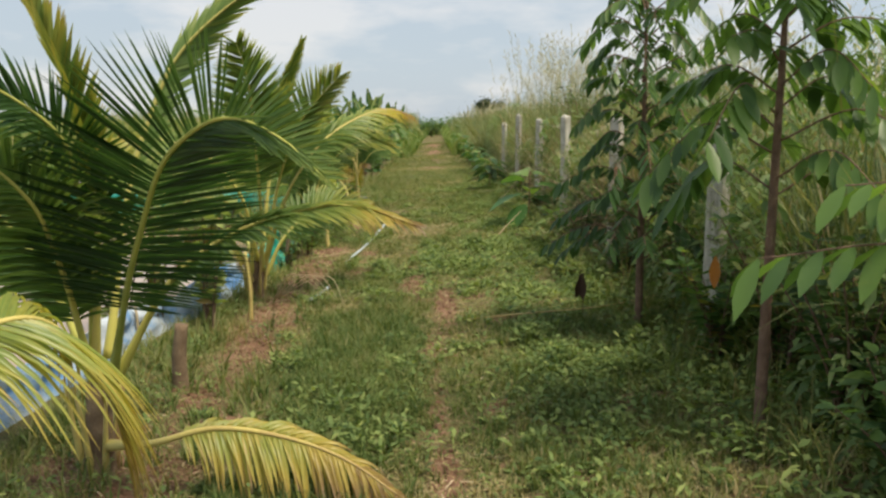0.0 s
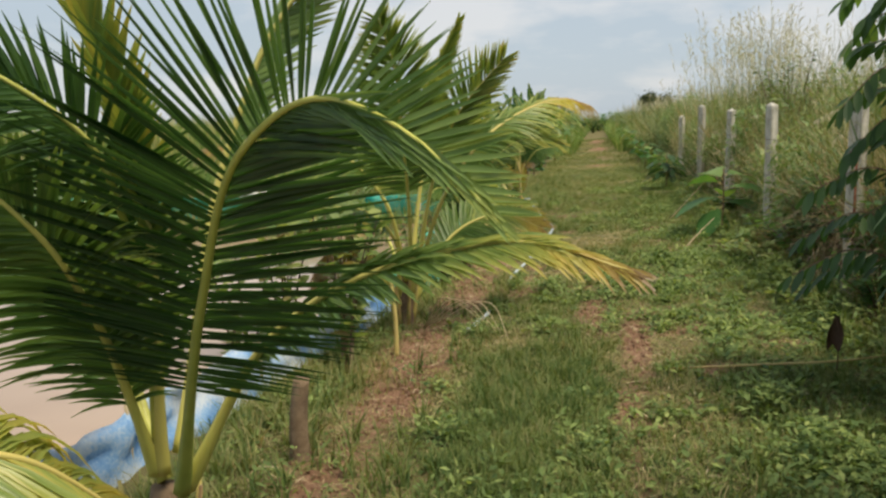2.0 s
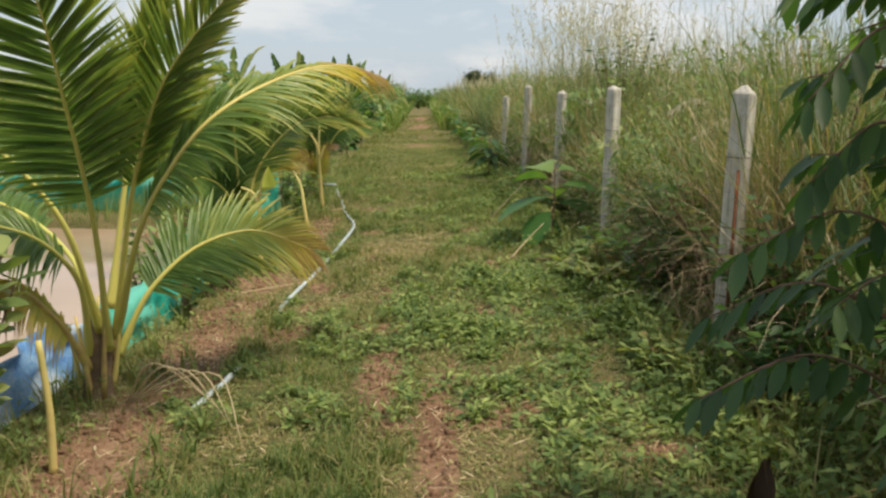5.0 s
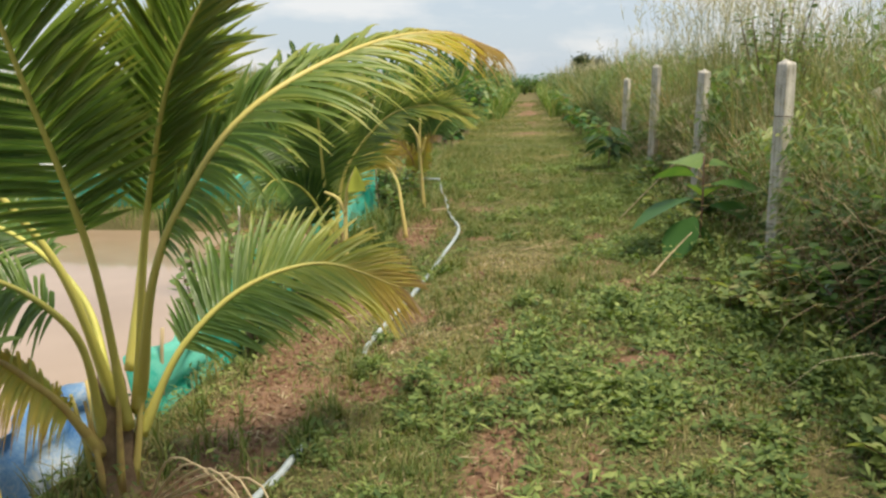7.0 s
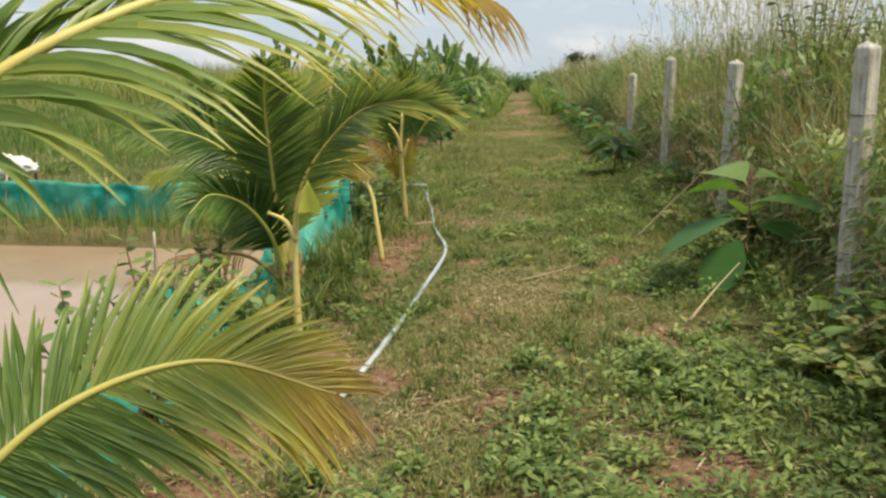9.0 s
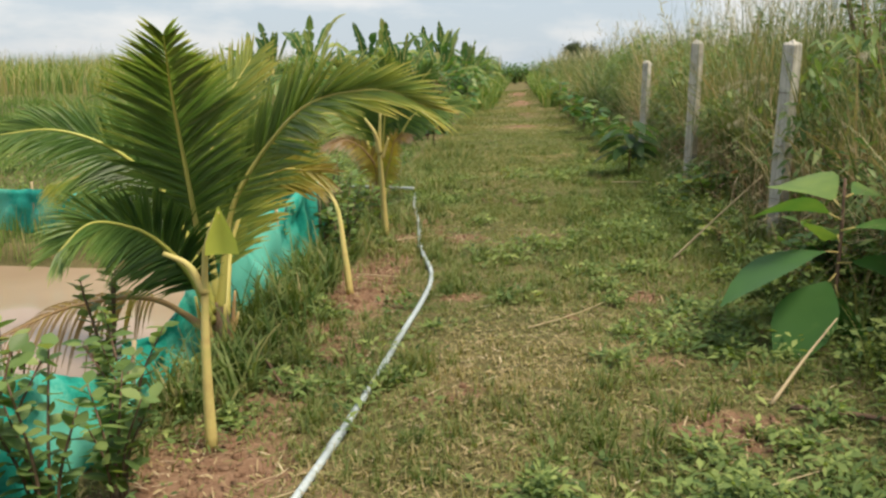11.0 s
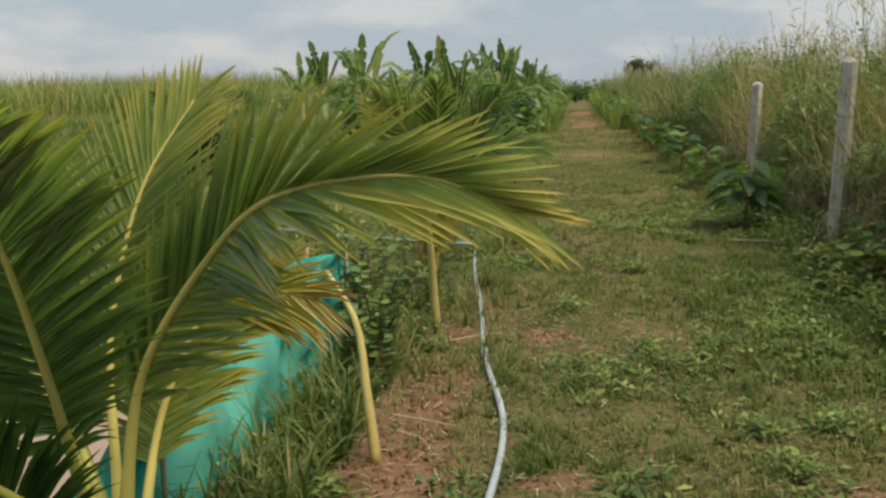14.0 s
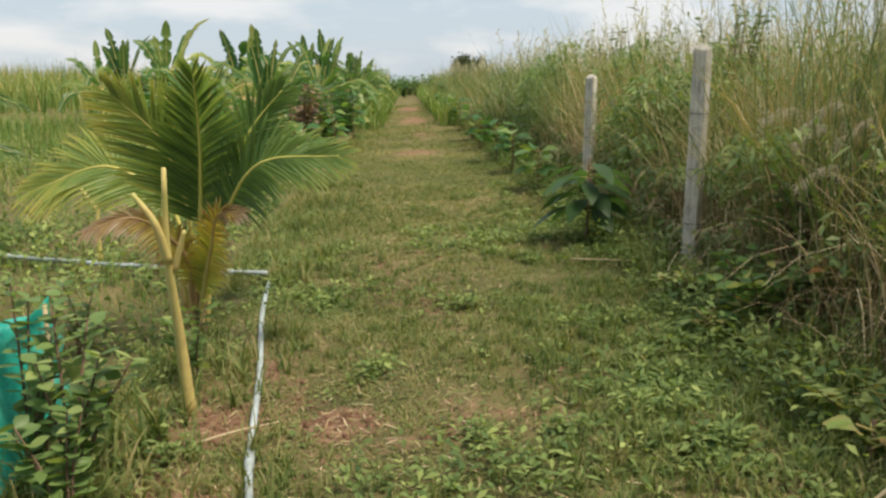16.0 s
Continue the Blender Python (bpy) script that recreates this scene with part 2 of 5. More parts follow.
edge = sum_of(n, l, cov.outputs["Fac"], sum_of(n, l, sum_of(n, l, t2.outputs["Fac"], None, "SUBTRACT", 0.5), None, "MULTIPLY", 1.3))
edge_ramp = ramp_of(n, [(0.35, (0, 0, 0)), (0.65, (1, 1, 1))])
l.new(edge, edge_ramp.inputs["Fac"])
mix = n.new("ShaderNodeMixRGB")
l.new(edge_ramp.outputs["Color"], mix.inputs["Fac"])
l.new(thatch.outputs["Color"], mix.inputs["Color1"])
l.new(soil.outputs["Color"], mix.inputs["Color2"])
l.new(mix.outputs["Color"], p.inputs["Base Color"])
p.inputs["Roughness"].default_value, p.inputs["Specular IOR Level"].default_value = 0.95, 0.15
b = n.new("ShaderNodeBump")
b.inputs["Strength"].default_value, b.inputs["Distance"].default_value = 0.7, 0.02
l.new(sum_of(n, l, t2.outputs["Fac"], t3.outputs["Fac"]), b.inputs["Height"])
l.new(b.outputs["Normal"], p.inputs["Normal"])

# ---- mesh helpers: every surface is a sheet of quads with an 'age' at each vertex ----
rng = np.random.default_rng(7)


def unit(a):
    return a / np.maximum(np.linalg.norm(a, axis=-1, keepdims=True), 1e-9)


def ribbons(C, S, W, A, N=None, fold=0.0):
    """n strips of s sections: centres C (n,s,3), side vectors S, widths W (n,s), ages A (n,s); fold sinks the middle along N."""
    n, s = C.shape[:2]
    h = S * (W[..., None] * 0.5)
    if N is None:
        V, k = np.stack([C - h, C + h], 2), 2
    else:
        V, k = np.stack([C - h, C - N * (W[..., None] * fold), C + h], 2), 3
    base = np.arange(n * s * k).reshape(n, s, k)
    F = np.stack([base[:, :-1, :-1], base[:, :-1, 1:], base[:, 1:, 1:], base[:, 1:, :-1]], -1).reshape(-1, 4)
    return V.reshape(-1, 3), F, np.repeat(A.reshape(-1), k)


def tube(P, R, k=8, age=0.0):
    """A round, tapered rod along the points P with radii R."""
    P, R = np.asarray(P, float), np.asarray(R, float)
    T = unit(np.gradient(P, axis=0))
    ref = np.array([0.0, 1.0, 0.0]) if abs(T[:, 2]).mean() > 0.7 else np.array([0.0, 0.0, 1.0])
    U = unit(np.cross(T, ref))
    Q = np.cross(T, U)
    a = np.linspace(0, 2 * np.pi, k, endpoint=False)
    V = P[:, None] + R[:, None, None] * (np.cos(a)[None, :, None] * U[:, None] + np.sin(a)[None, :, None] * Q[:, None])
    V = np.concatenate([P[None, :1].repeat(k, 1), V, P[None, -1:].repeat(k, 1)], 0)
    idx = np.arange((len(P) + 2) * k).reshape(-1, k)
    F = np.stack([idx[:-1], np.roll(idx[:-1], -1, 1), np.roll(idx[1:], -1, 1), idx[1:]], -1).reshape(-1, 4)
    return V.reshape(-1, 3), F, np.full(len(V) * k, float(age)) if np.isscalar(age) else np.repeat(np.r_[age[0], age, age[-1]], k)


def mesh_of(name, pieces, material, smooth=True):
    V, F, A, o = [], [], [], 0
    for v, f, a in pieces:
        V.append(v), F.append(f + o), A.append(a)
        o += len(v)
    V, F, A = np.concatenate(V), np.concatenate(F), np.concatenate(A)
    me = bpy.data.meshes.new(name)
    me.vertices.add(len(V))
    me.vertices.foreach_set("co", V.astype(np.float32).ravel())
    me.loops.add(F.size)
    me.loops.foreach_set("vertex_index", F.astype(np.int32).ravel())
    me.polygons.add(len(F))
    me.polygons.foreach_set("loop_start", np.arange(0, F.size, 4, dtype=np.int32))
    me.polygons.foreach_set("use_smooth", np.full(len(F), smooth))
    me.attributes.new("age", "FLOAT", "POINT").data.foreach_set("value", A.astype(np.float32))
    me.materials.append(material)
    me.update(calc_edges=True)
    me.validate()
    return me


def part(name, pieces, material, parent, label=""):
    ob = new(name, mesh_of(name, pieces, material))
    ob.parent = parent
    return tagged(ob, label)


def thing(name, place, label, category, group="", kind=""):
    ob = new(name)
    ob.empty_display_size = 0.1
    ob.location = place
    return tagged(ob, label, category, group, kind)


def stuff(name, pieces, material, label, category):
    return tagged(new(name, mesh_of(name, pieces, material)), label, category, kind="stuff")


def bend(points, m):
    """m points evenly along a smooth line through the given ones."""
    P = np.asarray(points, float)
    d = np.r_[0, np.cumsum(np.linalg.norm(np.diff(P, axis=0), axis=1))]
    T = np.gradient(P, d, axis=0)
    u = np.linspace(0, d[-1], m)
    i = np.clip(np.searchsorted(d, u, side="right") - 1, 0, len(P) - 2)
    h = (d[i + 1] - d[i])[:, None]
    s = ((u - d[i]) / (d[i + 1] - d[i]))[:, None]
    return (2 * s**3 - 3 * s**2 + 1) * P[i] + (s**3 - 2 * s**2 + s) * h * T[i] + (-2 * s**3 + 3 * s**2) * P[i + 1] + (s**3 - s**2) * h * T[i + 1]


PROFILE = np.array([0.12, 0.75, 1.0, 0.72, 0.06])


def leaves(P, D, N, L, W, age, droop=0.25, fold=0.12, profile=PROFILE):
    """Pointed leaves at P along D, facing N, of length L and width W, their tips hanging by droop."""
    k = len(profile)
    s = np.linspace(0, 1, k)
    n = len(P)
    D, L, W = unit(D), np.broadcast_to(L, n), np.broadcast_to(W, n)
    S = unit(np.cross(D, N))
    C = P[:, None] + D[:, None] * (L[:, None] * s)[..., None]
    C[..., 2] -= np.broadcast_to(droop, n)[:, None] * L[:, None] * s**2
    N2 = unit(np.cross(S, D))
    age = np.broadcast_to(np.asarray(age, float).reshape(-1, 1), (n, k))
    return ribbons(C, np.repeat(S[:, None], k, 1), W[:, None] * profile, age, np.repeat(N2[:, None], k, 1), fold)


def blades(P, H, W, A, lean, wind=(0, 0), segs=3, tip=0.1):
    """Grass blades of length H at P that arch over by lean radians."""
    n = len(P)
    s = np.linspace(0, 1, segs + 1)
    az = rng.uniform(0, 2 * np.pi, n)
    out = np.stack([np.cos(az), np.sin(az), np.zeros(n)], -1) + np.array([wind[0], wind[1], 0]) * 4
    turn = np.maximum(np.broadcast_to(lean, n), 0.02)[:, None]
    C = np.repeat(P[:, None], segs + 1, 1)
    C = C + out[:, None] * (H[:, None] * (1 - np.cos(turn * s)) / turn)[..., None]
    C[..., 2] += H[:, None] * np.sin(turn * s) / turn
    tw = az + np.pi / 2 + rng.uniform(-0.6, 0.6, n)
    S = np.repeat(np.stack([np.cos(tw), np.sin(tw), np.zeros(n)], -1)[:, None], segs + 1, 1)
    w = np.maximum(1 - s**2, tip)
    return ribbons(C, S, np.broadcast_to(W, n)[:, None] * w[None], A[:, None] + 0.15 * s[None] ** 2)


# ---- the lie of the land ----
POND_X, POND_Y, WATER_Z = -2.35, 15.3, -0.42


def soft_noise(x, y, k, seed):
    """Smooth value noise, 0 to 1, of wavelength 1/k."""
    x, y = np.asarray(x) * k + seed * 17.3, np.asarray(y) * k + seed * 7.9
    xi, yi = np.floor(x), np.floor(y)
    fx, fy = x - xi, y - yi
    fx, fy = fx * fx * (3 - 2 * fx), fy * fy * (3 - 2 * fy)
    h = lambda a, b: np.modf(np.abs(np.sin(a * 127.1 + b * 311.7 + seed * 74.7) * 43758.5453))[0]
    return (h(xi, yi) * (1 - fx) + h(xi + 1, yi) * fx) * (1 - fy) + (h(xi, yi + 1) * (1 - fx) + h(xi + 1, yi + 1) * fx) * fy


def bank_x(y):
    """The pond's near edge, where the netting stands."""
    return np.interp(y, [-6, 2.0, 4.0, 5.6, 7.0, 8.0, 8.8, 9.8, 13.0, 15.6], [-3.4, -2.9, -2.62, -2.36, -2.2, -2.1, -1.97, -1.85, -1.93, -1.95])


def ground_z(x, y):
    x, y = np.asarray(x, float), np.asarray(y, float)
    z = -0.077 + 0.0587 * np.clip(x, -3.0, 1.9) + 0.0008 * np.clip(y, 0, 40)
    z = z + 0.035 * (soft_noise(x, y, 1.3, 1) - 0.5) + 0.03 * (soft_noise(x, y, 4.0, 2) - 0.5) + 0.012 * (soft_noise(x, y, 11.0, 3) - 0.5)
    inside = np.minimum(np.minimum(bank_x(y) - 0.12 - x, POND_Y + 0.35 - y), np.minimum(x + 22.0, y + 7.0))
    return z - 0.75 * np.clip(inside / 0.7, 0, 1) ** 0.8


def blob(x, y, cx, cy, rx, ry):
    return np.clip(1.25 - np.hypot((x - cx) / rx, (y - cy) / ry), 0, 1)


def bare(x, y):
    """0 turf, 1 naked earth: the trodden trail, the planting strip and worn patches."""
    x, y = np.asarray(x, float), np.asarray(y, float)
    wob = 0.10 * np.sin(y * 0.9) + 0.25 * (soft_noise(x * 0, y, 0.5, 5) - 0.5)
    trail = np.clip(1.0 - np.abs(x - 0.06 - wob) / 0.14, 0, 1) * np.interp(y, [0, 2, 8.5, 9.3], [0.6, 0.75, 0.8, 0.0]) * (0.4 + 1.0 * soft_noise(x, y, 2.2, 41))
    strip = np.clip(1.0 - np.abs(x + 1.42) / 0.42, 0, 1) ** 0.6 * np.interp(y, [0, 4, 6, 14.4, 15.2, 22], [0.5, 0.7, 0.9, 0.8, 0.4, 0.1]) * (0.62 + 1.0 * soft_noise(x, y, 1.5, 6))
    b = np.maximum(trail, strip)
    for cx, cy, rx, ry, k in ((0.40, 9.62, 0.46, 0.3, 1.0), (-0.22, 8.3, 0.17, 0.9, 0.95), (-0.70, 15.66, 0.27, 0.25, 1.0), (-1.25, 15.74, 0.38, 0.36, 1.0), (-1.35, 11.1, 0.38, 0.45, 1.0), (-1.28, 13.7, 0.42, 0.7, 1.0), (-1.0, 10.2, 0.35, 0.4, 0.7), (-1.35, 6.3, 0.3, 0.7, 0.8), (-1.7, 4.1, 0.45, 0.5, 0.9), (-0.2, 30.2, 0.8, 1.0, 1.0), (0.1, 36.0, 0.7, 1.4, 0.9), (-0.1, 46.0, 0.9, 5.0, 0.9), (1.6, 3.4, 0.35, 0.4, 0.7), (-0.6, 19.0, 0.3, 0.7, 0.55), (-0.1, 60.0, 1.0, 8.0, 0.9), (0.44, 12.27, 0.25, 0.12, 0.8), (-0.95, 9.43, 0.28, 0.3, 0.9), (-0.83, 10.82, 0.14, 0.25, 0.95), (-0.15, 9.04, 0.14, 0.14, 0.9), (-1.2, 10.17, 0.3, 0.35, 1.0), (-1.38, 6.2, 0.28, 0.6, 1.0), (0.08, 7.4, 0.13, 1.3, 0.95), (-1.43, 5.0, 0.2, 0.4, 0.9), (-1.22, 14.3, 0.3, 0.6, 1.0), (-1.18, 12.55, 0.25, 0.4, 0.8), (-1.1, 16.5, 0.14, 0.3, 0.9), (0.1, 15.65, 0.14, 0.12, 0.75), (-1.19, 14.9, 0.25, 0.3, 0.95)):
        b = np.maximum(b, k * blob(x, y, cx, cy, rx, ry))
    worn = np.clip((0.6 * soft_noise(x, y, 1.9, 77) + 0.4 * soft_noise(x, y, 5.5, 78) - 0.63) * 6, 0, 0.8) * np.interp(np.abs(x + 0.1), [0, 1.3, 1.7], [1, 1, 0]) * np.interp(y, [13.5, 15], [1, 0.55])
    return np.clip(np.maximum(b, worn), 0, 1)


def thatchy(x, y):
    """How dry the turf is."""
    t = 0.55 * soft_noise(x, y, 0.55, 8) + 0.45 * soft_noise(x, y, 1.7, 9) - 0.18 - 0.13 * np.interp(y, [11, 15], [0, 1])
    for cx, cy, rx, ry, k in ((-0.25, 12.4, 0.8, 1.3, 0.6), (0.1, 9.9, 0.7, 0.6, 0.35), (-0.3, 21.0, 0.9, 4.0, 0.3), (-1.3, 14.3, 0.5, 1.2, 0.45), (0.0, 2.6, 0.6, 0.9, 0.3)):
        t = np.maximum(t, k * blob(x, y, cx, cy, rx, ry) * 1.2)
    t = t - 0.4 * blob(x, y, 0.95, 15.8, 0.75, 3.0)
    return np.clip(t, 0, 1)


def steps(a, b, fine, far, growth=1.16):
    """Grid lines: fine between a and b, then wider and wider out to far."""
    core = list(np.arange(a, b, fine))
    lo, hi, g = [a], [core[-1]], fine
    while hi[-1] < far:
        g *= growth
        lo.append(lo[-1] - g), hi.append(hi[-1] + g)
    return np.array(lo[:0:-1] + core + hi[1:])


gx, gy = steps(-3.6, 2.6, 0.06, 700), steps(0.5, 24.0, 0.07, 700)
X, Y = np.meshgrid(gx, gy, indexing="ij")
Z = ground_z(X, Y)
idx = np.arange(X.size).reshape(X.shape)
quads = np.stack([idx[:-1, :-1], idx[1:, :-1], idx[1:, 1:], idx[:-1, 1:]], -1).reshape(-1, 4)
ground = new("ground", mesh_of("ground", [(np.stack([X, Y, Z], -1).reshape(-1, 3), quads, bare(X, Y).ravel())], soil_mat))
tagged(ground, "red-brown earth path and field with patchy turf", "ground", kind="structure")

wx, wy = np.meshgrid(np.linspace(-23, -1.6, 40), np.linspace(-8, 15.75, 40), indexing="ij")
idx = np.arange(wx.size).reshape(wx.shape)
quads = np.stack([idx[:-1, :-1], idx[1:, :-1], idx[1:, 1:], idx[:-1, 1:]], -1).reshape(-1, 4)
water = new("water", mesh_of("water", [(np.stack([wx, wy, np.full_like(wx, WATER_Z)], -1).reshape(-1, 3), quads, np.zeros(wx.size))], water_mat))
tagged(water, "still muddy brown water of the fish pond", "pond", kind="structure")


def on_ground(x, y, dz=0.0):
    return (x, y, float(ground_z(x, y)) + dz)


# ---- coconut palms ----
def frond(palm, pts, face, dry_base=0.1, dry_tip=0.2, span=0.42, pairs=72, thick=0.018, bare_to=0.2, sag=0.25, lift=0.12, wide=0.026, tip_span=0.38, sweep=(28, 46, 68), lee=None, late=0.75, fade=1.5, tip_sag=0.0):
    """One frond: a tapering rib through pts (relative to the palm) and its leaflets, whose blade faces 'face'."""
    pairs = int(pairs * 1.35)
    P = bend(pts, 48)
    R = np.interp(np.linspace(0, 1, 48), [0, 0.15, 1], [thick * 1.7, thick, 0.0025])
    s48 = np.linspace(0, 1, 48)
    rib = part("frond", [tube(P, R, 6, np.clip(0.25 + dry_base + 0.5 * dry_tip * s48, 0, 1))], palm_rib, palm)
    T = unit(np.gradient(P, axis=0))
    n = np.asarray(face, float)
    pieces = []
    u = np.linspace(bare_to, 1.0, pairs)
    for side in (-1, 1):
        uu = np.clip(u + rng.uniform(-0.004, 0.004, pairs), bare_to, 1)
        Q = np.stack([np.interp(uu, s48, P[:, i]) for i in range(3)], -1)
        t = unit(np.stack([np.interp(uu, s48, T[:, i]) for i in range(3)], -1))
        S = unit(np.cross(t, n)) * side
        N = unit(np.cross(S, t)) * side
        v = (uu - bare_to) / (1 - bare_to)
        ang = np.radians(np.interp(v, [0, 0.5, 1], sweep if side < 0 or lee is None else lee) + rng.normal(0, 4, pairs))
        L = span * np.interp(v, [0, 0.12, 0.4, 0.75, 1], [0.45, 0.85, 1.0, late, tip_span]) * rng.uniform(0.9, 1.06, pairs)
        D = unit(S * np.cos(ang)[:, None] + t * np.sin(ang)[:, None] + N * lift)
        k = 6
        s = np.linspace(0, 1, k)
        C = Q[:, None] + D[:, None] * (L[:, None] * s)[..., None]
        C[..., 2] -= (sag * (1 + tip_sag * v**3) * rng.uniform(0.6, 1.4, pairs) * L)[:, None] * s**2.2
        w = wide * np.array([0.5, 0.95, 1.0, 0.8, 0.5, 0.06])
        side_v = unit(np.cross(D, N) * 1.0)
        age = dry_base + dry_tip * v[:, None] ** fade + (0.10 + 0.35 * dry_base) * s[None] ** 3 + rng.normal(0, 0.03, (pairs, 1))
        pieces.append(ribbons(C, np.repeat(side_v[:, None], k, 1), np.repeat(w[None], pairs, 0) * np.interp(v, [0, 0.2, 1], [0.7, 1, 0.6])[:, None], np.clip(age, 0, 1), np.repeat(N[:, None], k, 1), 0.38))
    part("frond_blade", pieces, palm_leaf, rib)


def palm_at(place, label, stem=0.45, girth=0.055):
    ob = thing("coconut_palm", place, label, "palm", "young palms on the pond bank")
    P = [(0, 0, -0.05), (0.01, 0, stem * 0.4), (0.0, 0.01, stem)]
    P = bend(P, 14)
    R = girth * np.interp(np.linspace(0, 1, 14), [0, 0.25, 1], [1.25, 1.0, 0.6]) * (1 + 0.06 * np.sin(np.arange(14) * 2.3))
    part("trunk", [tube(P, R, 10, 0.6)], palm_trunk, ob, "short fibrous brown trunk")
    sheath = []
    for i in range(7):
        a = i * 0.9
        r = girth * 0.85
        sheath.append(tube(bend([(r * math.cos(a), r * math.sin(a), 0.02), (r * 1.5 * math.cos(a), r * 1.5 * math.sin(a), stem * 0.5), (r * 2.0 * math.cos(a), r * 2.0 * math.sin(a), stem * rng.uniform(0.8, 1.15))], 6), np.linspace(0.020, 0.007, 6), 6, rng.uniform(0.75, 1.0)))
    part("leaf_sheath", sheath, palm_rib, ob, "cut yellow-brown leaf bases")
    return ob


def palm_fronds(place, specs):
    """Fronds given as points in the world; each spec: points, facing, then options."""
    base = Vector(place)
    return [([tuple(Vector(q) - base) for q in pts], face, opts) for pts, face, opts in specs]


def build_palm(place, label, specs, stem=0.45, girth=0.055):
    ob = palm_at(place, label, stem, girth)
    for pts, face, opts in palm_fronds(place, specs):
        frond(ob, pts, face, **opts)
    return ob


FRONT = (0.1, -1.0, 0.25)
UP = (0.0, -0.35, 1.0)
build_palm(on_ground(-1.62, 3.98), "young coconut palm with wind-bent dark green fronds beside the pond", [
    ([(-1.52, 3.92, 0.3), (-1.25, 3.6, 1.01), (-0.99, 3.3, 1.41), (-0.74, 3.09, 1.52), (-0.5, 2.9, 1.44), (-0.36, 2.78, 1.33)], (0.25, -1.0, 0.1), dict(tip_span=0.15, late=0.46, dry_base=-0.16, dry_tip=0.6, span=0.58, pairs=92, sag=0.03, bare_to=0.2, wide=0.022, sweep=(2, 12, 55), lee=(5, 64, 90), lift=0.05)),
    ([(-1.52, 3.95, 0.3), (-1.14, 3.85, 0.855), (-0.65, 3.67, 1.115), (-0.375, 3.67, 1.155), (-0.104, 3.67, 1.08)], (0.0, -0.75, 0.7), dict(dry_base=0.18, dry_tip=0.68, span=0.2, pairs=60, sag=0.16, bare_to=0.3, sweep=(80, 82, 85), lee=(48, 56, 68), fade=2.2, tip_sag=0.6)),
    ([(-1.6, 3.95, 0.35), (-1.47, 3.7, 1.31), (-1.52, 3.6, 1.71), (-1.66, 3.6, 2.0), (-1.77, 3.5, 2.15)], (0.75, -0.7, 0.3), dict(dry_base=0.42, dry_tip=0.1, span=0.24, pairs=60, sag=0.03, bare_to=0.42, lift=0.5, sweep=(66, 70, 78))),
    ([(-1.56, 4.0, 0.4), (-1.43, 4.25, 1.42), (-1.23, 4.3, 1.85), (-1.01, 4.3, 2.05), (-0.66, 4.2, 2.23)], (0.5, 0.7, 0.6), dict(dry_base=0.3, dry_tip=0.1, span=0.26, pairs=60, sag=0.05, bare_to=0.4, lift=0.5, sweep=(60, 66, 76))),
    ([(-1.6, 3.95, 0.4), (-1.52, 3.7, 1.2), (-1.5, 3.5, 1.45), (-1.62, 3.3, 1.62), (-1.85, 3.1, 1.75)], (0.3, -0.8, 0.6), dict(dry_base=0.02, dry_tip=0.1, span=0.34, pairs=64, sag=0.15)),
    ([(-1.62, 3.95, 0.35), (-1.62, 3.65, 0.96), (-1.62, 3.45, 1.2), (-1.72, 3.35, 1.35), (-1.95, 3.25, 1.45)], (0.2, -0.9, 0.45), dict(dry_base=0.2, dry_tip=0.15, span=0.42, pairs=70, sag=0.25)),
    ([(-1.62, 4.0, 0.3), (-2.0, 4.15, 0.95), (-2.4, 4.3, 1.2), (-2.9, 4.4, 1.05)], (0.0, -0.7, 0.8), dict(dry_base=0.08, dry_tip=0.2, span=0.42)),
    ([(-1.68, 4.08, 0.3), (-2.1, 4.5, 0.9), (-2.45, 4.9, 1.1), (-2.85, 5.2, 1.0)], (0.0, -0.4, 1.0), dict(dry_base=0.08, dry_tip=0.25, span=0.40)),
    ([(-1.55, 3.92, 0.0), (-1.24, 3.7, 0.1), (-1.01, 3.68, 0.165), (-0.68, 3.62, 0.15), (-0.37, 3.5, 0.08), (-0.17, 3.4, -0.02)], (0.0, -0.6, 0.8), dict(dry_base=0.55, dry_tip=0.3, span=0.22, pairs=60, sag=0.9, bare_to=0.33)),
], 0.45, 0.08)

build_palm(on_ground(-1.95, 2.2), "young coconut palm with a yellowing drooping frond by the tarpaulin", [
    ([(-1.9, 2.2, 0.2), (-1.62, 2.5, 0.64), (-1.5, 2.62, 0.83), (-1.37, 2.8, 0.87), (-1.29, 3.1, 0.66), (-1.24, 3.35, 0.3)], (0.2, -0.5, 0.9), dict(dry_base=0.46, dry_tip=0.3, span=0.42, pairs=70, sag=0.75, bare_to=0.35)),
    ([(-1.95, 2.2, 0.3), (-2.15, 2.4, 1.0), (-2.5, 2.7, 1.4), (-3.0, 3.0, 1.35)], UP, dict(dry_base=0.1, dry_tip=0.2)),
    ([(-1.95, 2.15, 0.3), (-2.1, 1.8, 1.0), (-2.3, 1.4, 1.4), (-2.6, 0.9, 1.4)], UP, dict(dry_base=0.1, dry_tip=0.2)),
], 0.35, 0.05)

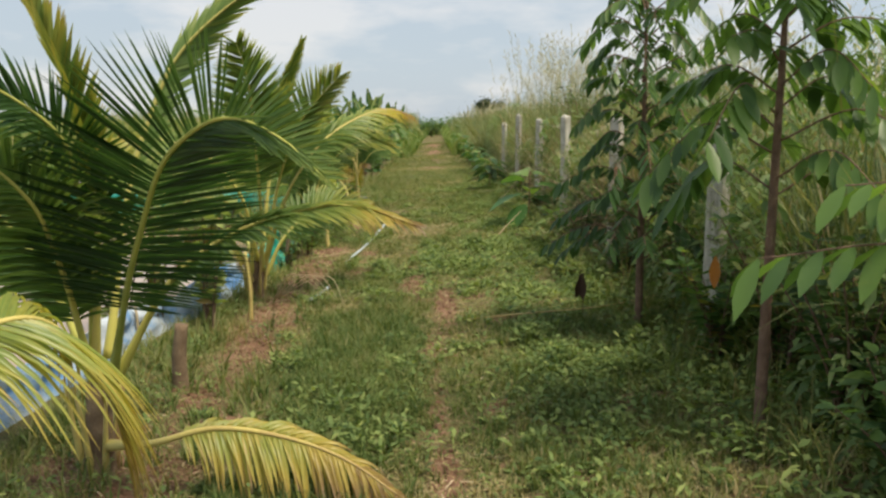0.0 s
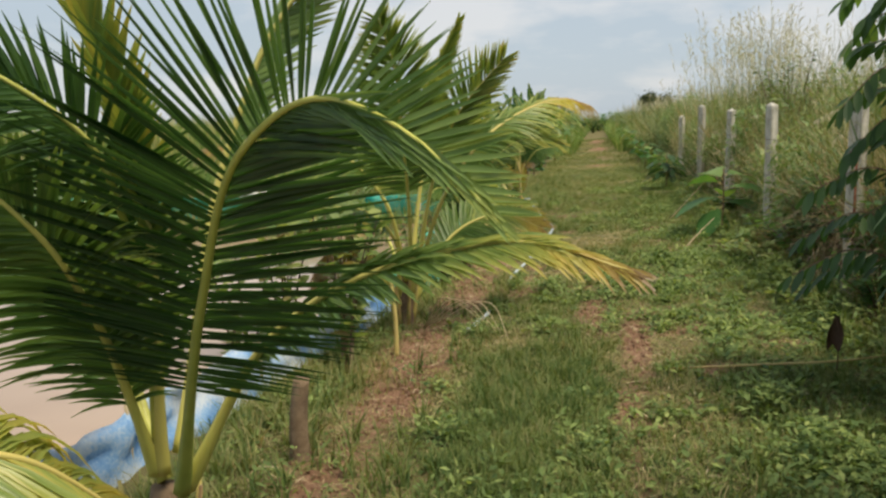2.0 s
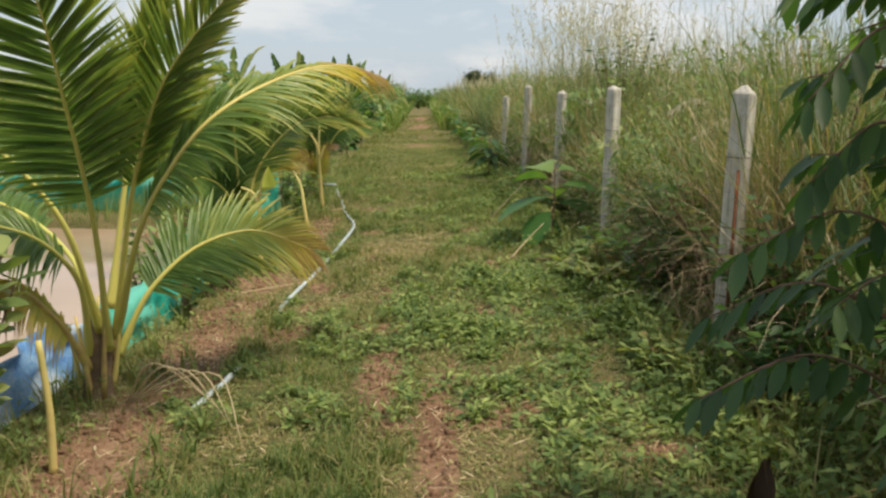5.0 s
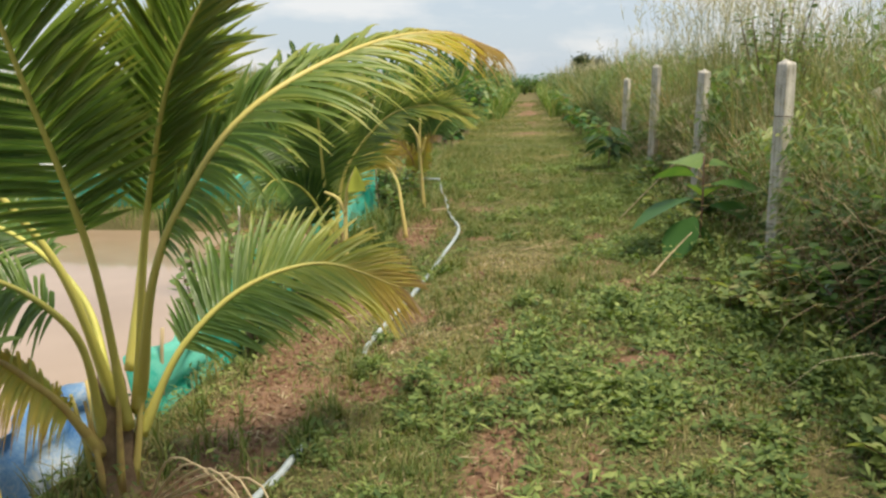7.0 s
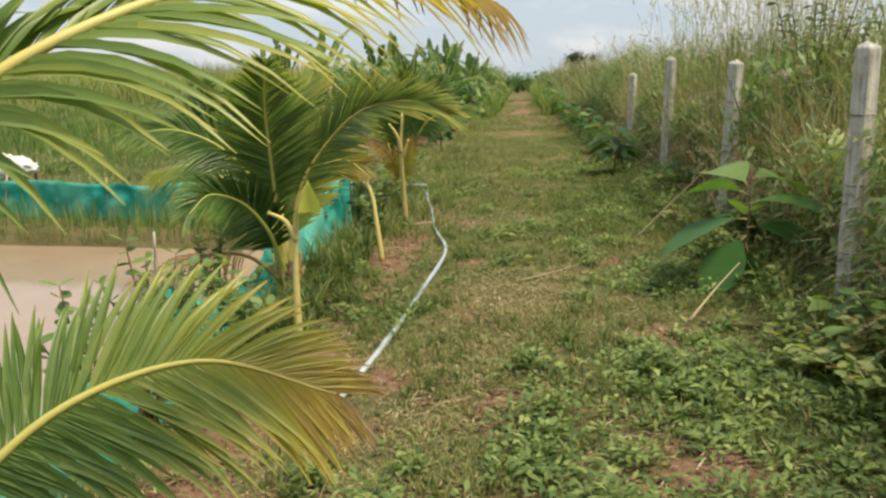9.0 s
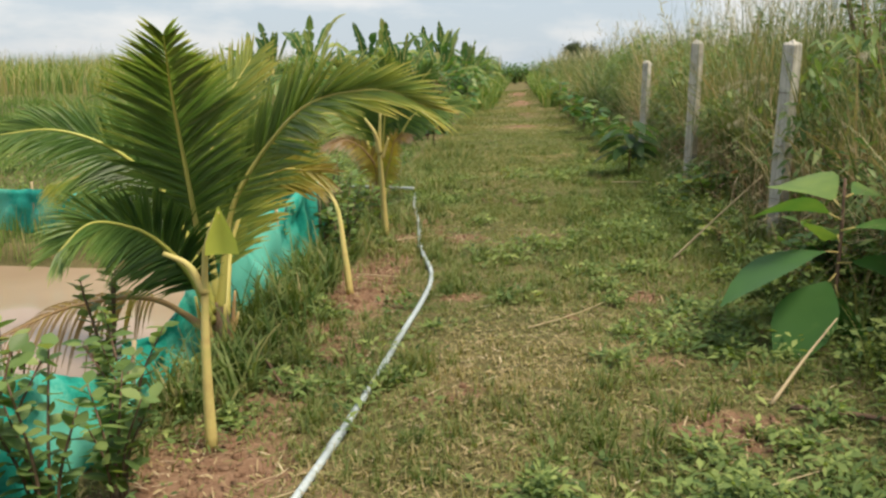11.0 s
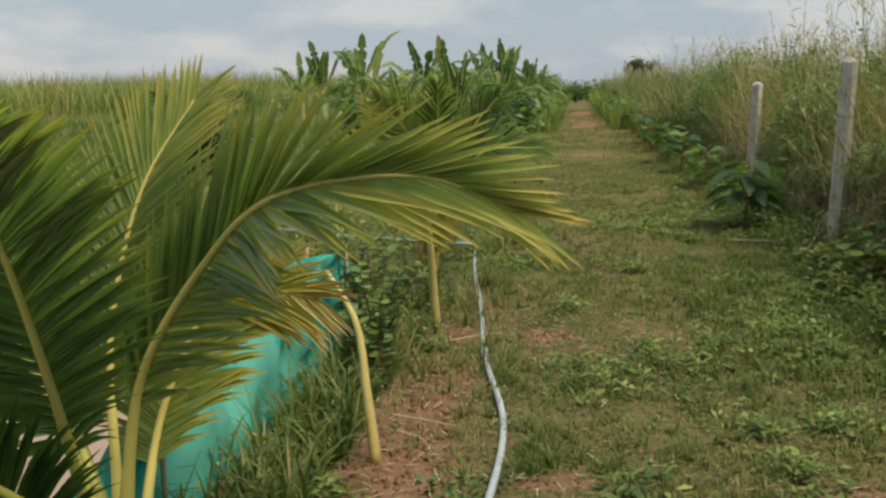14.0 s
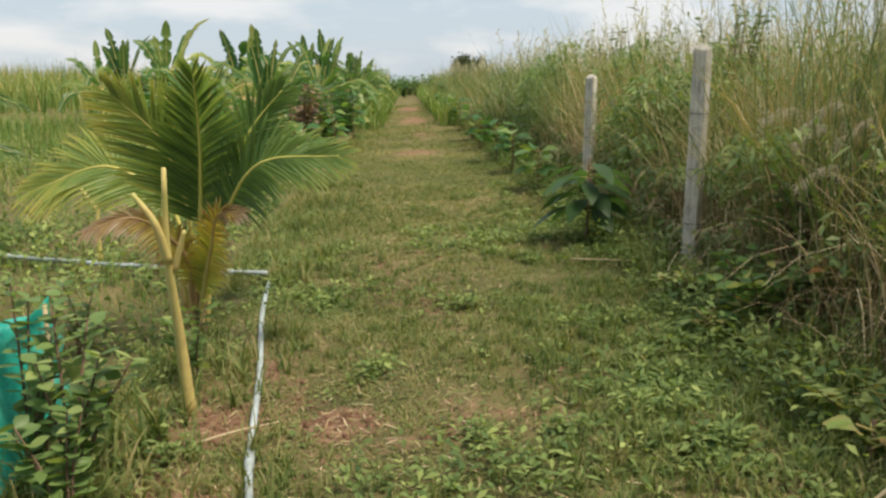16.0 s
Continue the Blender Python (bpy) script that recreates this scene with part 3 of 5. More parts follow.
build_palm(on_ground(-1.76, 8.28), "young coconut palm with upright fronds and one yellowing frond", [
    ([(-1.68, 8.25, 0.1), (-1.62, 7.95, 0.85), (-1.58, 7.6, 1.39), (-1.54, 7.2, 1.9), (-1.56, 6.95, 2.12)], (0.25, -0.9, 0.15), dict(dry_base=0.28, dry_tip=0.1, span=0.5, pairs=84, sag=0.08, bare_to=0.38, sweep=(12, 34, 62), lee=(32, 50, 68), wide=0.03)),
    ([(-1.66, 8.3, 0.15), (-1.41, 8.0, 1.1), (-1.19, 7.75, 1.52), (-0.96, 7.55, 1.76), (-0.82, 7.45, 1.88)], (0.3, -1.0, 0.35), dict(dry_base=0.34, dry_tip=0.1, span=0.46, pairs=72, sag=0.06, bare_to=0.42, sweep=(36, 46, 62), lee=(56, 65, 74))),
    ([(-1.65, 8.3, 0.2), (-1.25, 7.85, 1.04), (-1.02, 7.8, 1.33), (-0.72, 8.1, 1.55), (-0.42, 8.6, 1.63), (-0.25, 8.9, 1.58)], (-0.1, -0.75, 0.65), dict(dry_base=0.28, dry_tip=0.82, span=0.36, pairs=74, sag=0.35, bare_to=0.3, tip_span=0.3, sweep=(60, 66, 74), lee=(36, 48, 60), fade=2.3, tip_sag=1.2)),
    ([(-1.66, 8.32, 0.04), (-1.47, 8.38, 0.42), (-1.26, 8.48, 0.62), (-0.98, 8.62, 0.70), (-0.66, 8.77, 0.57)], (-0.1, -0.9, 0.6), dict(dry_base=0.22, dry_tip=0.6, span=0.42, pairs=66, sag=0.22, bare_to=0.28, wide=0.028, sweep=(26, 42, 66))),
    ([(-1.72, 8.25, 0.2), (-1.85, 8.0, 0.92), (-2.09, 7.9, 1.22), (-2.44, 7.8, 1.36), (-3.11, 7.7, 1.3)], (0.0, -0.55, 0.9), dict(dry_base=0.2, dry_tip=0.7, span=0.36, sag=0.6, bare_to=0.38, pairs=60)),
    ([(-1.76, 8.3, 0.12), (-1.96, 8.5, 0.55), (-2.27, 8.6, 0.78), (-2.59, 8.7, 0.85), (-3.04, 8.8, 0.61)], (0.0, -0.4, 1.0), dict(dry_base=0.15, dry_tip=0.2, span=0.4, sag=0.5, bare_to=0.42, pairs=54)),
    ([(-1.7, 8.35, 0.3), (-1.59, 8.45, 1.18), (-1.5, 8.5, 1.75), (-1.35, 8.5, 2.12), (-1.29, 8.5, 2.27)], (0.5, -0.8, 0.2), dict(dry_base=0.34, dry_tip=0.05, span=0.24, bare_to=0.4, sag=0.03, lift=0.4, sweep=(58, 64, 75))),
    ([(-1.78, 8.25, 0.05), (-1.77, 8.0, 0.60), (-1.9, 7.8, 0.80), (-2.1, 7.6, 0.86), (-2.35, 7.4, 0.7)], (0.0, -0.6, 0.8), dict(dry_base=0.2, dry_tip=0.3, span=0.34, sag=0.5, bare_to=0.42, pairs=48)),
    ([(-1.78, 8.22, 0.0), (-1.85, 7.95, 0.36), (-1.95, 7.75, 0.55), (-2.1, 7.5, 0.52), (-2.2, 7.3, 0.3)], (0.0, -0.6, 0.8), dict(dry_base=0.6, dry_tip=0.4, span=0.22, sag=0.8)),
], 0.5, 0.085)

build_palm(on_ground(-1.8, 12.5), "young coconut palm with green fronds and a yellowed lower frond", [
    ([(-1.82, 12.45, 0.1), (-1.83, 12.3, 0.7), (-1.80, 12.05, 1.23), (-1.70, 11.75, 1.48)], (0.3, -1.0, 0.2), dict(dry_base=0.27, dry_tip=0.1, span=0.46, pairs=74, sag=0.08, bare_to=0.3)),
    ([(-1.79, 12.5, 0.1), (-1.67, 12.5, 0.7), (-1.49, 12.45, 0.96), (-1.05, 12.15, 1.24), (-0.82, 12.15, 1.25), (-0.66, 12.2, 1.18)], (-0.1, -0.9, 0.5), dict(dry_base=0.34, dry_tip=0.2, span=0.5, pairs=56, sag=0.05, bare_to=0.24, sweep=(66, 72, 79), lee=(44, 55, 70), wide=0.029, late=0.66, fade=2.5)),
    ([(-1.82, 12.55, 0.1), (-1.92, 12.8, 0.81), (-1.84, 12.9, 1.17), (-1.72, 13.0, 1.4)], (-0.3, -1.0, 0.3), dict(dry_base=0.37, dry_tip=0.1, span=0.5, pairs=56, sag=0.12, bare_to=0.3)),
    ([(-1.8, 12.6, 0.03), (-1.81, 12.9, 0.48), (-1.73, 13.0, 0.69), (-1.56, 13.0, 0.79), (-1.35, 13.0, 0.77)], (-0.2, -1.0, 0.3), dict(dry_base=0.42, dry_tip=0.28, span=0.42, pairs=58, sag=0.2, bare_to=0.25)),
    ([(-1.83, 12.5, 0.12), (-2.08, 12.5, 0.75), (-2.26, 12.4, 0.95), (-2.5, 12.3, 1.05), (-2.75, 12.2, 1.03)], (0.0, -0.8, 0.6), dict(dry_base=0.1, dry_tip=0.2, span=0.4, sag=0.3)),
    ([(-1.82, 12.45, 0.05), (-1.86, 12.25, 0.37), (-2.0, 11.95, 0.64), (-2.1, 11.78, 0.68), (-2.18, 11.65, 0.58)], (0.1, -0.9, 0.6), dict(dry_base=0.08, dry_tip=0.2, span=0.36, sag=0.2, wide=0.022, pairs=84)),
    ([(-1.86, 12.6, 0.09), (-2.34, 13.0, 0.58), (-2.78, 13.3, 0.71), (-3.2, 13.5, 0.62)], (0.0, -0.6, 0.8), dict(dry_base=0.25, dry_tip=0.25, span=0.42, sag=0.5)),
    ([(-1.84, 12.45, 0.0), (-2.05, 12.3, 0.2), (-2.35, 12.1, 0.22), (-2.7, 11.95, 0.08)], (0.0, -0.6, 0.8), dict(dry_base=0.8, dry_tip=0.2, span=0.24, pairs=26, sag=1.1, bare_to=0.3, wide=0.018)),
], 0.32, 0.065)

build_palm(on_ground(-1.71, 17.32), "small coconut palm with green fronds and a brown lower frond", [
    ([(-1.70, 17.32, 0.0), (-1.63, 17.2, 0.61), (-1.57, 17.0, 1.1), (-1.54, 16.8, 1.45)], (0.1, -1.0, 0.0), dict(dry_base=0.22, dry_tip=0.15, span=0.4, pairs=50, sag=0.06, bare_to=0.36)),
    ([(-1.70, 17.32, 0.02), (-1.74, 17.2, 0.78), (-1.83, 17.1, 1.09), (-2.04, 17.0, 1.32)], (0.1, -1.0, 0.1), dict(dry_base=0.40, dry_tip=0.1, span=0.46, pairs=46, sag=0.08, lee=(40, 52, 70), bare_to=0.4)),
    ([(-1.72, 17.32, 0.02), (-1.9, 17.4, 0.69), (-2.2, 17.4, 0.88), (-2.69, 17.4, 0.74)], (0.0, -0.7, 0.7), dict(dry_base=0.36, dry_tip=0.14, span=0.46, pairs=46, sag=0.2, bare_to=0.4)),
    ([(-1.69, 17.32, 0.02), (-1.55, 17.4, 0.65), (-1.34, 17.5, 1.14), (-1.16, 17.5, 1.35)], (0.0, -1.0, 0.1), dict(dry_base=0.16, dry_tip=0.1, span=0.38, pairs=50, sag=0.1, bare_to=0.38)),
    ([(-1.68, 17.32, 0.02), (-1.46, 17.1, 0.63), (-1.21, 16.9, 0.95), (-0.76, 16.8, 1.0)], (0.0, -0.8, 0.6), dict(dry_base=0.2, dry_tip=0.2, span=0.4, pairs=46, sag=0.2, bare_to=0.42)),
    ([(-1.72, 17.32, -0.05), (-1.73, 17.1, 0.42), (-1.96, 16.9, 0.64), (-2.17, 16.8, 0.58)], (0.0, -0.8, 0.6), dict(dry_base=0.7, dry_tip=0.3, span=0.22, pairs=40, sag=0.4)),
    ([(-1.69, 17.32, -0.05), (-1.53, 17.0, 0.44), (-1.42, 16.8, 0.68), (-1.28, 16.7, 0.70)], (0.0, -0.9, 0.5), dict(dry_base=0.55, dry_tip=0.4, span=0.22, pairs=44, sag=0.3)),
    ([(-1.72, 17.36, 0.0), (-1.6, 17.7, 0.6), (-1.4, 18.0, 0.9), (-1.1, 18.2, 0.95)], (0.0, -0.6, 0.8), dict(dry_base=0.1, dry_tip=0.15, span=0.36, pairs=40, bare_to=0.42)),
], 0.42, 0.06)


specs = []
for i in range(9):
    a, tall = i * 2.4, 0.9 + 0.25 * (i % 3)
    c, q = math.cos(a), math.sin(a)
    specs.append(([(-5.0, 20.0, 0.0), (-5.0 + 0.25 * c, 20.0 + 0.25 * q, 0.55 * tall), (-5.0 + 0.6 * c, 20.0 + 0.6 * q, 0.95 * tall), (-5.0 + 1.05 * c, 20.0 + 1.05 * q, 0.85 * tall)], (-0.3 * c, -0.3 * q - 0.3, 1.0), dict(dry_base=0.02, dry_tip=0.12, span=0.4, pairs=46, sag=0.3)))
build_palm(on_ground(-5.0, 20.0), "small dark green coconut palm in the field grass", specs, 0.25, 0.05)


# ---- cut banana suckers: pale forked stems ----
def cut_stem(place, label, stems, leaf=None, mat=None):
    ob = thing("banana_sucker", place, label, "banana plant", "cut stems on the bank")
    base = Vector(place)
    for i, (pts, r0, r1) in enumerate(stems):
        P = bend([tuple(Vector(q) - base) for q in pts], 12)
        part("stem" if i == 0 else "stalk", [tube(P, np.linspace(r0, r1, 12), 8, np.linspace(0.55, 0.35, 12))], mat or pale_stem, ob)
    if leaf:
        P0, D, L, W = leaf
        P0 = np.array([tuple(Vector(P0) - base)])
        part("leaf", [leaves(P0, np.array([D]), np.array([(0.1, -1, 0.2)]), L, W, 0.75, 0.1, 0.25, np.array([0.04, 0.3, 0.6, 0.9, 1.0]))], lime_leaf, ob, "torn lime-green leaf")
    return ob


cut_stem(on_ground(-1.43, 11.33), "cut banana sucker with forked pale stem and lime leaf", [
    ([on_ground(-1.43, 11.33, -0.03), (-1.45, 11.37, 0.2), (-1.45, 11.4, 0.53), (-1.43, 11.38, 0.68), (-1.36, 11.35, 0.82)], 0.027, 0.009),
    ([(-1.45, 11.4, 0.48), (-1.52, 11.4, 0.60), (-1.61, 11.4, 0.64)], 0.020, 0.009)], ((-1.36, 11.34, 0.84), (0.05, -0.05, -1.0), 0.17, 0.13))
cut_stem(on_ground(-1.33, 13.75), "curved pale cut banana sucker in bare soil", [
    ([on_ground(-1.33, 13.75, -0.03), (-1.38, 13.8, 0.16), (-1.45, 13.9, 0.45), (-1.6, 14.0, 0.64)], 0.027, 0.010)])
cut_stem(on_ground(-1.41, 15.89), "cut banana sucker with three pale stalks", [
    ([on_ground(-1.41, 15.89, -0.03), (-1.43, 15.85, 0.24), (-1.44, 15.75, 0.68), (-1.42, 15.7, 1.04)], 0.034, 0.010),
    ([(-1.44, 15.76, 0.62), (-1.48, 15.7, 0.82), (-1.56, 15.7, 0.93)], 0.024, 0.010),
    ([(-1.42, 15.78, 0.58), (-1.36, 15.75, 0.76)], 0.018, 0.008)])
cut_stem(on_ground(-3.2, 19.9), "small forked pale banana sucker in grass", [
    ([on_ground(-3.2, 19.9, -0.03), (-3.2, 19.9, 0.2), (-3.1, 19.9, 0.6)], 0.03, 0.012), ([(-3.2, 19.9, 0.25), (-3.4, 19.9, 0.55)], 0.02, 0.008)])
cut_stem(on_ground(-1.62, 5.3), "short brown stump of a cut banana", [
    ([on_ground(-1.62, 5.3, -0.03), (-1.62, 5.3, 0.06), (-1.6, 5.31, 0.26)], 0.055, 0.04)], mat=palm_trunk)
cut_stem(on_ground(-1.6, 7.3), "thin pale cut stem on the bank", [
    ([on_ground(-1.6, 7.3, -0.03), (-1.6, 7.3, 0.1), (-1.63, 7.3, 0.42)], 0.02, 0.014)])
cut_stem(on_ground(-1.72, 9.9), "short brown cut stem beside teal netting", [
    ([on_ground(-1.72, 9.9, -0.03), (-1.72, 9.9, 0.05), (-1.7, 9.9, 0.22)], 0.03, 0.022)], mat=palm_trunk)


# ---- pond netting ----
def netting(name, label, line, low, high, material, seed, tall=None):
    """A crumpled sheet along line, held by stakes, leaning a little over the bank."""
    ob = thing(name, on_ground(*line[0]), label, "net", "pond netting")
    base = np.array(ob.location)
    m = int(np.sum(np.linalg.norm(np.diff(np.array(line), axis=0), axis=1)) / 0.05)
    L = bend([(a, b, 0) for a, b in line], m)
    T = unit(np.gradient(L, axis=0))
    side = np.stack([T[:, 1], -T[:, 0], 0 * T[:, 0]], -1)
    rows_ = 10
    V = np.zeros((m, rows_, 3))
    d = np.arange(m) * 0.05
    hgt = low + (high - low) * (0.65 * soft_noise(d, d * 0 + seed, 0.9, seed) + 0.35 * soft_noise(d, d * 0, 3.1, seed + 1))
    if tall:
        hgt = hgt * np.interp(L[:, 1], [a for a, _ in tall], [b for _, b in tall])
    for j in range(rows_):
        s = j / (rows_ - 1)
        wave = 0.10 * (soft_noise(d, d * 0 + s * 0.8, 2.4, seed + 2) - 0.5) + 0.09 * (soft_noise(d, d * 0 + s * 0.9, 6.0, seed + 3) - 0.5)
        V[:, j] = L + side * (wave * (0.4 + s) - 0.10 * s)[:, None]
        V[:, j, 2] = ground_z(L[:, 0], L[:, 1]) - 0.04 + (hgt + 0.04) * s
    V -= base
    idx = np.arange(m * rows_).reshape(m, rows_)
    F = np.stack([idx[:-1, :-1], idx[1:, :-1], idx[1:, 1:], idx[:-1, 1:]], -1).reshape(-1, 4)
    sheet = part("sheet", [(V.reshape(-1, 3), F, np.zeros(m * rows_))], material, ob)
    solidify = sheet.modifiers.new("thickness", "SOLIDIFY")
    solidify.thickness = 0.003
    for i in range(6, m, 26):
        p = L[i] + side[i] * -0.05 - base
        g = float(ground_z(L[i, 0], L[i, 1])) - base[2]
        top = g + hgt[i] + rng.uniform(0.0, 0.10)
        part("stake", [tube(bend([(p[0], p[1], g - 0.08), (p[0] + rng.normal(0, 0.01), p[1], g + 0.2), (p[0] + rng.normal(0, 0.03), p[1] + rng.normal(0, 0.02), top)], 5), np.full(5, 0.011), 6, 0.6)], dry, ob)
    return ob


netting("tarpaulin_edge", "crumpled blue tarpaulin strip along the pond edge", [(-3.0, 1.0), (-2.62, 4.0), (-2.36, 5.6), (-2.2, 7.0), (-2.06, 8.0), (-1.97, 8.85)], 0.20, 0.34, blue_tarp, 11)
netting("net_fence", "sagging teal netting along the pond edge", [(-1.95, 8.9), (-1.83, 9.8), (-1.9, 11.5), (-1.93, 13.0), (-1.95, 14.6), (-1.95, 15.9)], 0.36, 0.52, teal_net, 12, ((8.9, 0.75), (9.8, 0.65), (10.4, 1.05), (10.8, 1.2), (11.1, 1.0), (11.5, 0.55), (12.2, 0.55), (12.9, 1.05), (15.2, 1.4), (16.0, 1.3)))
netting("net_fence", "teal netting along the far pond bank", [(-2.02, 16.0), (-4.0, 16.2), (-7.0, 16.4), (-12.0, 16.5)], 0.36, 0.56, teal_net, 13)


# ---- water pipe on the ground ----
def pipe(name, label, line, r, lift=0.0):
    ob = thing(name, on_ground(*line[0]), label, "pipe")
    L = bend([(a, b, 0) for a, b in line], 70)
    L[:, 2] = ground_z(L[:, 0], L[:, 1]) + r + lift + 0.008
    k = np.ones(9) / 9
    L[4:-4, 2] = np.convolve(L[:, 2], k, "valid") + 0.004
    L[:, 2] -= 0.05 * np.clip(1 - np.abs(L[:, 1] - 9.3) / 0.75, 0, 1) ** 0.4 * (lift == 0)
    part("tube", [tube(L - np.array(ob.location), np.full(70, r), 8)], pipe_mat, ob)
    for i in (22, 47):
        t = L[i + 1] - L[i]
        part("joint", [tube(np.array([L[i], L[i] + t * 0.5, L[i] + t]) - np.array(ob.location), [r * 1.25] * 3, 10)], pipe_mat, ob, "grey pipe sleeve")
    return ob


pipe("water_hose", "pale blue-white plastic water pipe lying beside the path", [(-1.17, 7.9), (-1.09, 8.4), (-1.07, 9.3), (-1.05, 10.1), (-0.94, 11.4), (-0.87, 12.6), (-0.83, 14.2), (-1.0, 15.1), (-1.17, 16.4), (-1.35, 17.6), (-1.46, 18.6)], 0.0165)
pipe("water_hose", "white plastic pipe crossing the grass towards the palms", [(-1.49, 18.72), (-2.2, 18.95), (-3.0, 19.4), (-3.9, 19.8), (-5.2, 20.3)], 0.02, 0.05)


# ---- fence posts ----
def fence_post(x, y, h, lean_x, lean_y):
    ob = thing("fence_post", on_ground(x, y), "weathered grey concrete fence post with chipped edges", "post", "posts of the field fence")
    bm = bmesh.new()
    bmesh.ops.create_cube(bm, size=1.0)
    bmesh.ops.scale(bm, vec=(0.106, 0.106, h + 0.25), verts=bm.verts)
    bmesh.ops.translate(bm, vec=(0, 0, h / 2 - 0.125), verts=bm.verts)
    top = bmesh.ops.extrude_discrete_faces(bm, faces=[f for f in bm.faces if f.normal.z > 0.9])["faces"][0]
    for v in top.verts:
        v.co = Vector((v.co.x * 0.25, v.co.y * 0.25, h + 0.04))
    bmesh.ops.subdivide_edges(bm, edges=[e for e in bm.edges if abs(e.verts[0].co.z - e.verts[1].co.z) > 0.5], cuts=9)
    bmesh.ops.bevel(bm, geom=[e for e in bm.edges], offset=0.006, segments=1, affect="EDGES")
    for v in bm.verts:
        k = noise.noise_vector(v.co * 9 + Vector((x, y, 0)))
        v.co += k * 0.0035
        v.co.x *= 1 - 0.12 * max(v.co.z, 0) / h
        if v.co.z > h - 0.02:
            v.co.z += noise.noise(Vector((v.co.x * 30, v.co.y * 30, y))) * 0.03
    me = bpy.data.meshes.new("shaft")
    bm.to_mesh(me)
    bm.free()
    me.materials.append(post_mat)
    shaft = new("shaft", me)
    shaft.parent = ob
    for hz in (0.35, 0.75, 1.15):
        part("wire_tie", [tube(np.array([(0.066 * math.cos(a), 0.066 * math.sin(a), hz) for a in np.linspace(0, 2 * np.pi, 9)]), np.full(9, 0.0025), 5, 0.0)], dead, ob)
    ob.rotation_euler = (radians(lean_x), radians(lean_y), radians(38 + rng.uniform(-10, 10)))
    return ob


for y, x, h, lx, ly in ((2.2, 1.75, 1.5, 0, 0), (5.4, 1.76, 1.52, 0, 0.5), (8.6, 1.78, 1.5, 1, -1.0), (11.8, 1.765, 1.52, 0, -0.6), (15.0, 1.775, 1.5, 1, -0.4), (18.2, 1.72, 1.6, 0, 0.5), (21.9, 1.72, 1.42, 0, 0.0)):
    post = fence_post(x, y, h, lx, ly)
    if y == 8.6:
        part("rod", [tube(np.array([(-0.051, -0.036, 0.1), (-0.049, -0.032, 0.6), (-0.047, -0.028, 1.08)]), [0.012, 0.012, 0.010], 6)], rust, post, "rusty iron rod tied to the post")


# ---- shrubs and trees ----
def shrub(place, label, height, spread, stems, per_stem, L, W, name="shrub", mat=None, category="shrub", group="", droop=0.2, age=0.45, seed=0, first=0.2):
    """Several thin stems with leaves in pairs up their length."""
    g = np.random.default_rng(seed)
    ob = thing(name, place, label, category, group)
    wood, P, D = [], [], []
    for i in range(stems):
        a = g.uniform(0, 2 * np.pi)
        r = spread * g.uniform(0.3, 1.0)
        h = height * g.uniform(0.7, 1.0)
        line = bend([(0.03 * math.cos(a), 0.03 * math.sin(a), -0.04), (r * 0.35 * math.cos(a), r * 0.35 * math.sin(a), h * 0.5), (r * math.cos(a), r * math.sin(a), h)], 14)
        wood.append(tube(line, np.linspace(0.009, 0.003, 14) * (0.7 + height * 0.5), 5, 0.5))
        for u in np.linspace(first, 1.0, per_stem):
            q = np.array([np.interp(u, np.linspace(0, 1, 14), line[:, c]) for c in range(3)])
            b = g.uniform(0, 2 * np.pi)
            for k in (0, np.pi):
                P.append(q)
                D.append((math.cos(b + k), math.sin(b + k), g.uniform(0.15, 0.8)))
    P, D = np.array(P), np.array(D)
    n = len(P)
    N = unit(np.stack([g.normal(0, 0.35, n), g.normal(0, 0.35, n), np.ones(n)], -1))
    for w in wood:
        part("stem", [w], bark, ob)
    part("foliage", [leaves(P, D, N, L * g.uniform(0.6, 1.15, n), W * g.uniform(0.7, 1.15, n), np.clip(age + g.normal(0, 0.12, n), 0, 1), droop)], mat or shrub_leaf, ob)
    return ob


for i, (x, y, h, s, st, ps) in enumerate(((-2.3, 7.0, 1.25, 0.42, 4, 6), (-2.0, 7.45, 1.15, 0.36, 3, 6), (-2.05, 10.75, 0.95, 0.3, 6, 11), (-1.85, 10.45, 0.75, 0.25, 5, 10), (-2.2, 11.2, 0.95, 0.25, 5, 10), (-1.75, 11.1, 0.5, 0.2, 4, 8), (-1.7, 10.6, 0.7, 0.25, 6, 10), (-1.62, 10.9, 0.45, 0.2, 6, 8), (-2.1, 10.2, 0.9, 0.3, 6, 11), (-1.85, 11.5, 0.55, 0.25, 6, 8), (-1.7, 9.9, 0.45, 0.2, 5, 7), (-2.15, 12.0, 0.95, 0.25, 5, 11), (-1.85, 6.9, 1.1, 0.3, 2, 5), (-2.6, 7.05, 1.25, 0.42, 4, 6), (-1.6, 14.95, 0.78, 0.26, 7, 12), (-1.85, 15.2, 0.8, 0.3, 8, 11), (-1.55, 14.75, 0.5, 0.2, 5, 8), (-2.1, 14.6, 0.75, 0.25, 4, 9), (-2.2, 14.9, 0.8, 0.25, 5, 10), (-1.5, 16.3, 0.5, 0.2, 5, 8), (-2.3, 17.0, 0.5, 0.25, 5, 8), (-2.6, 15.9, 0.6, 0.25, 5, 8))):
    shrub(on_ground(x, y), "leafy green guava-like shrub on the pond bank", h, s, *((st + 3, ps + 5) if y < 8 else (max(st - 1, 3), ps + 1)), *((0.15, 0.078) if y < 8 else (0.095, 0.05)), seed=20 + i, group="bank shrubs", age=0.7 if y < 8 else 0.48, first=0.3)

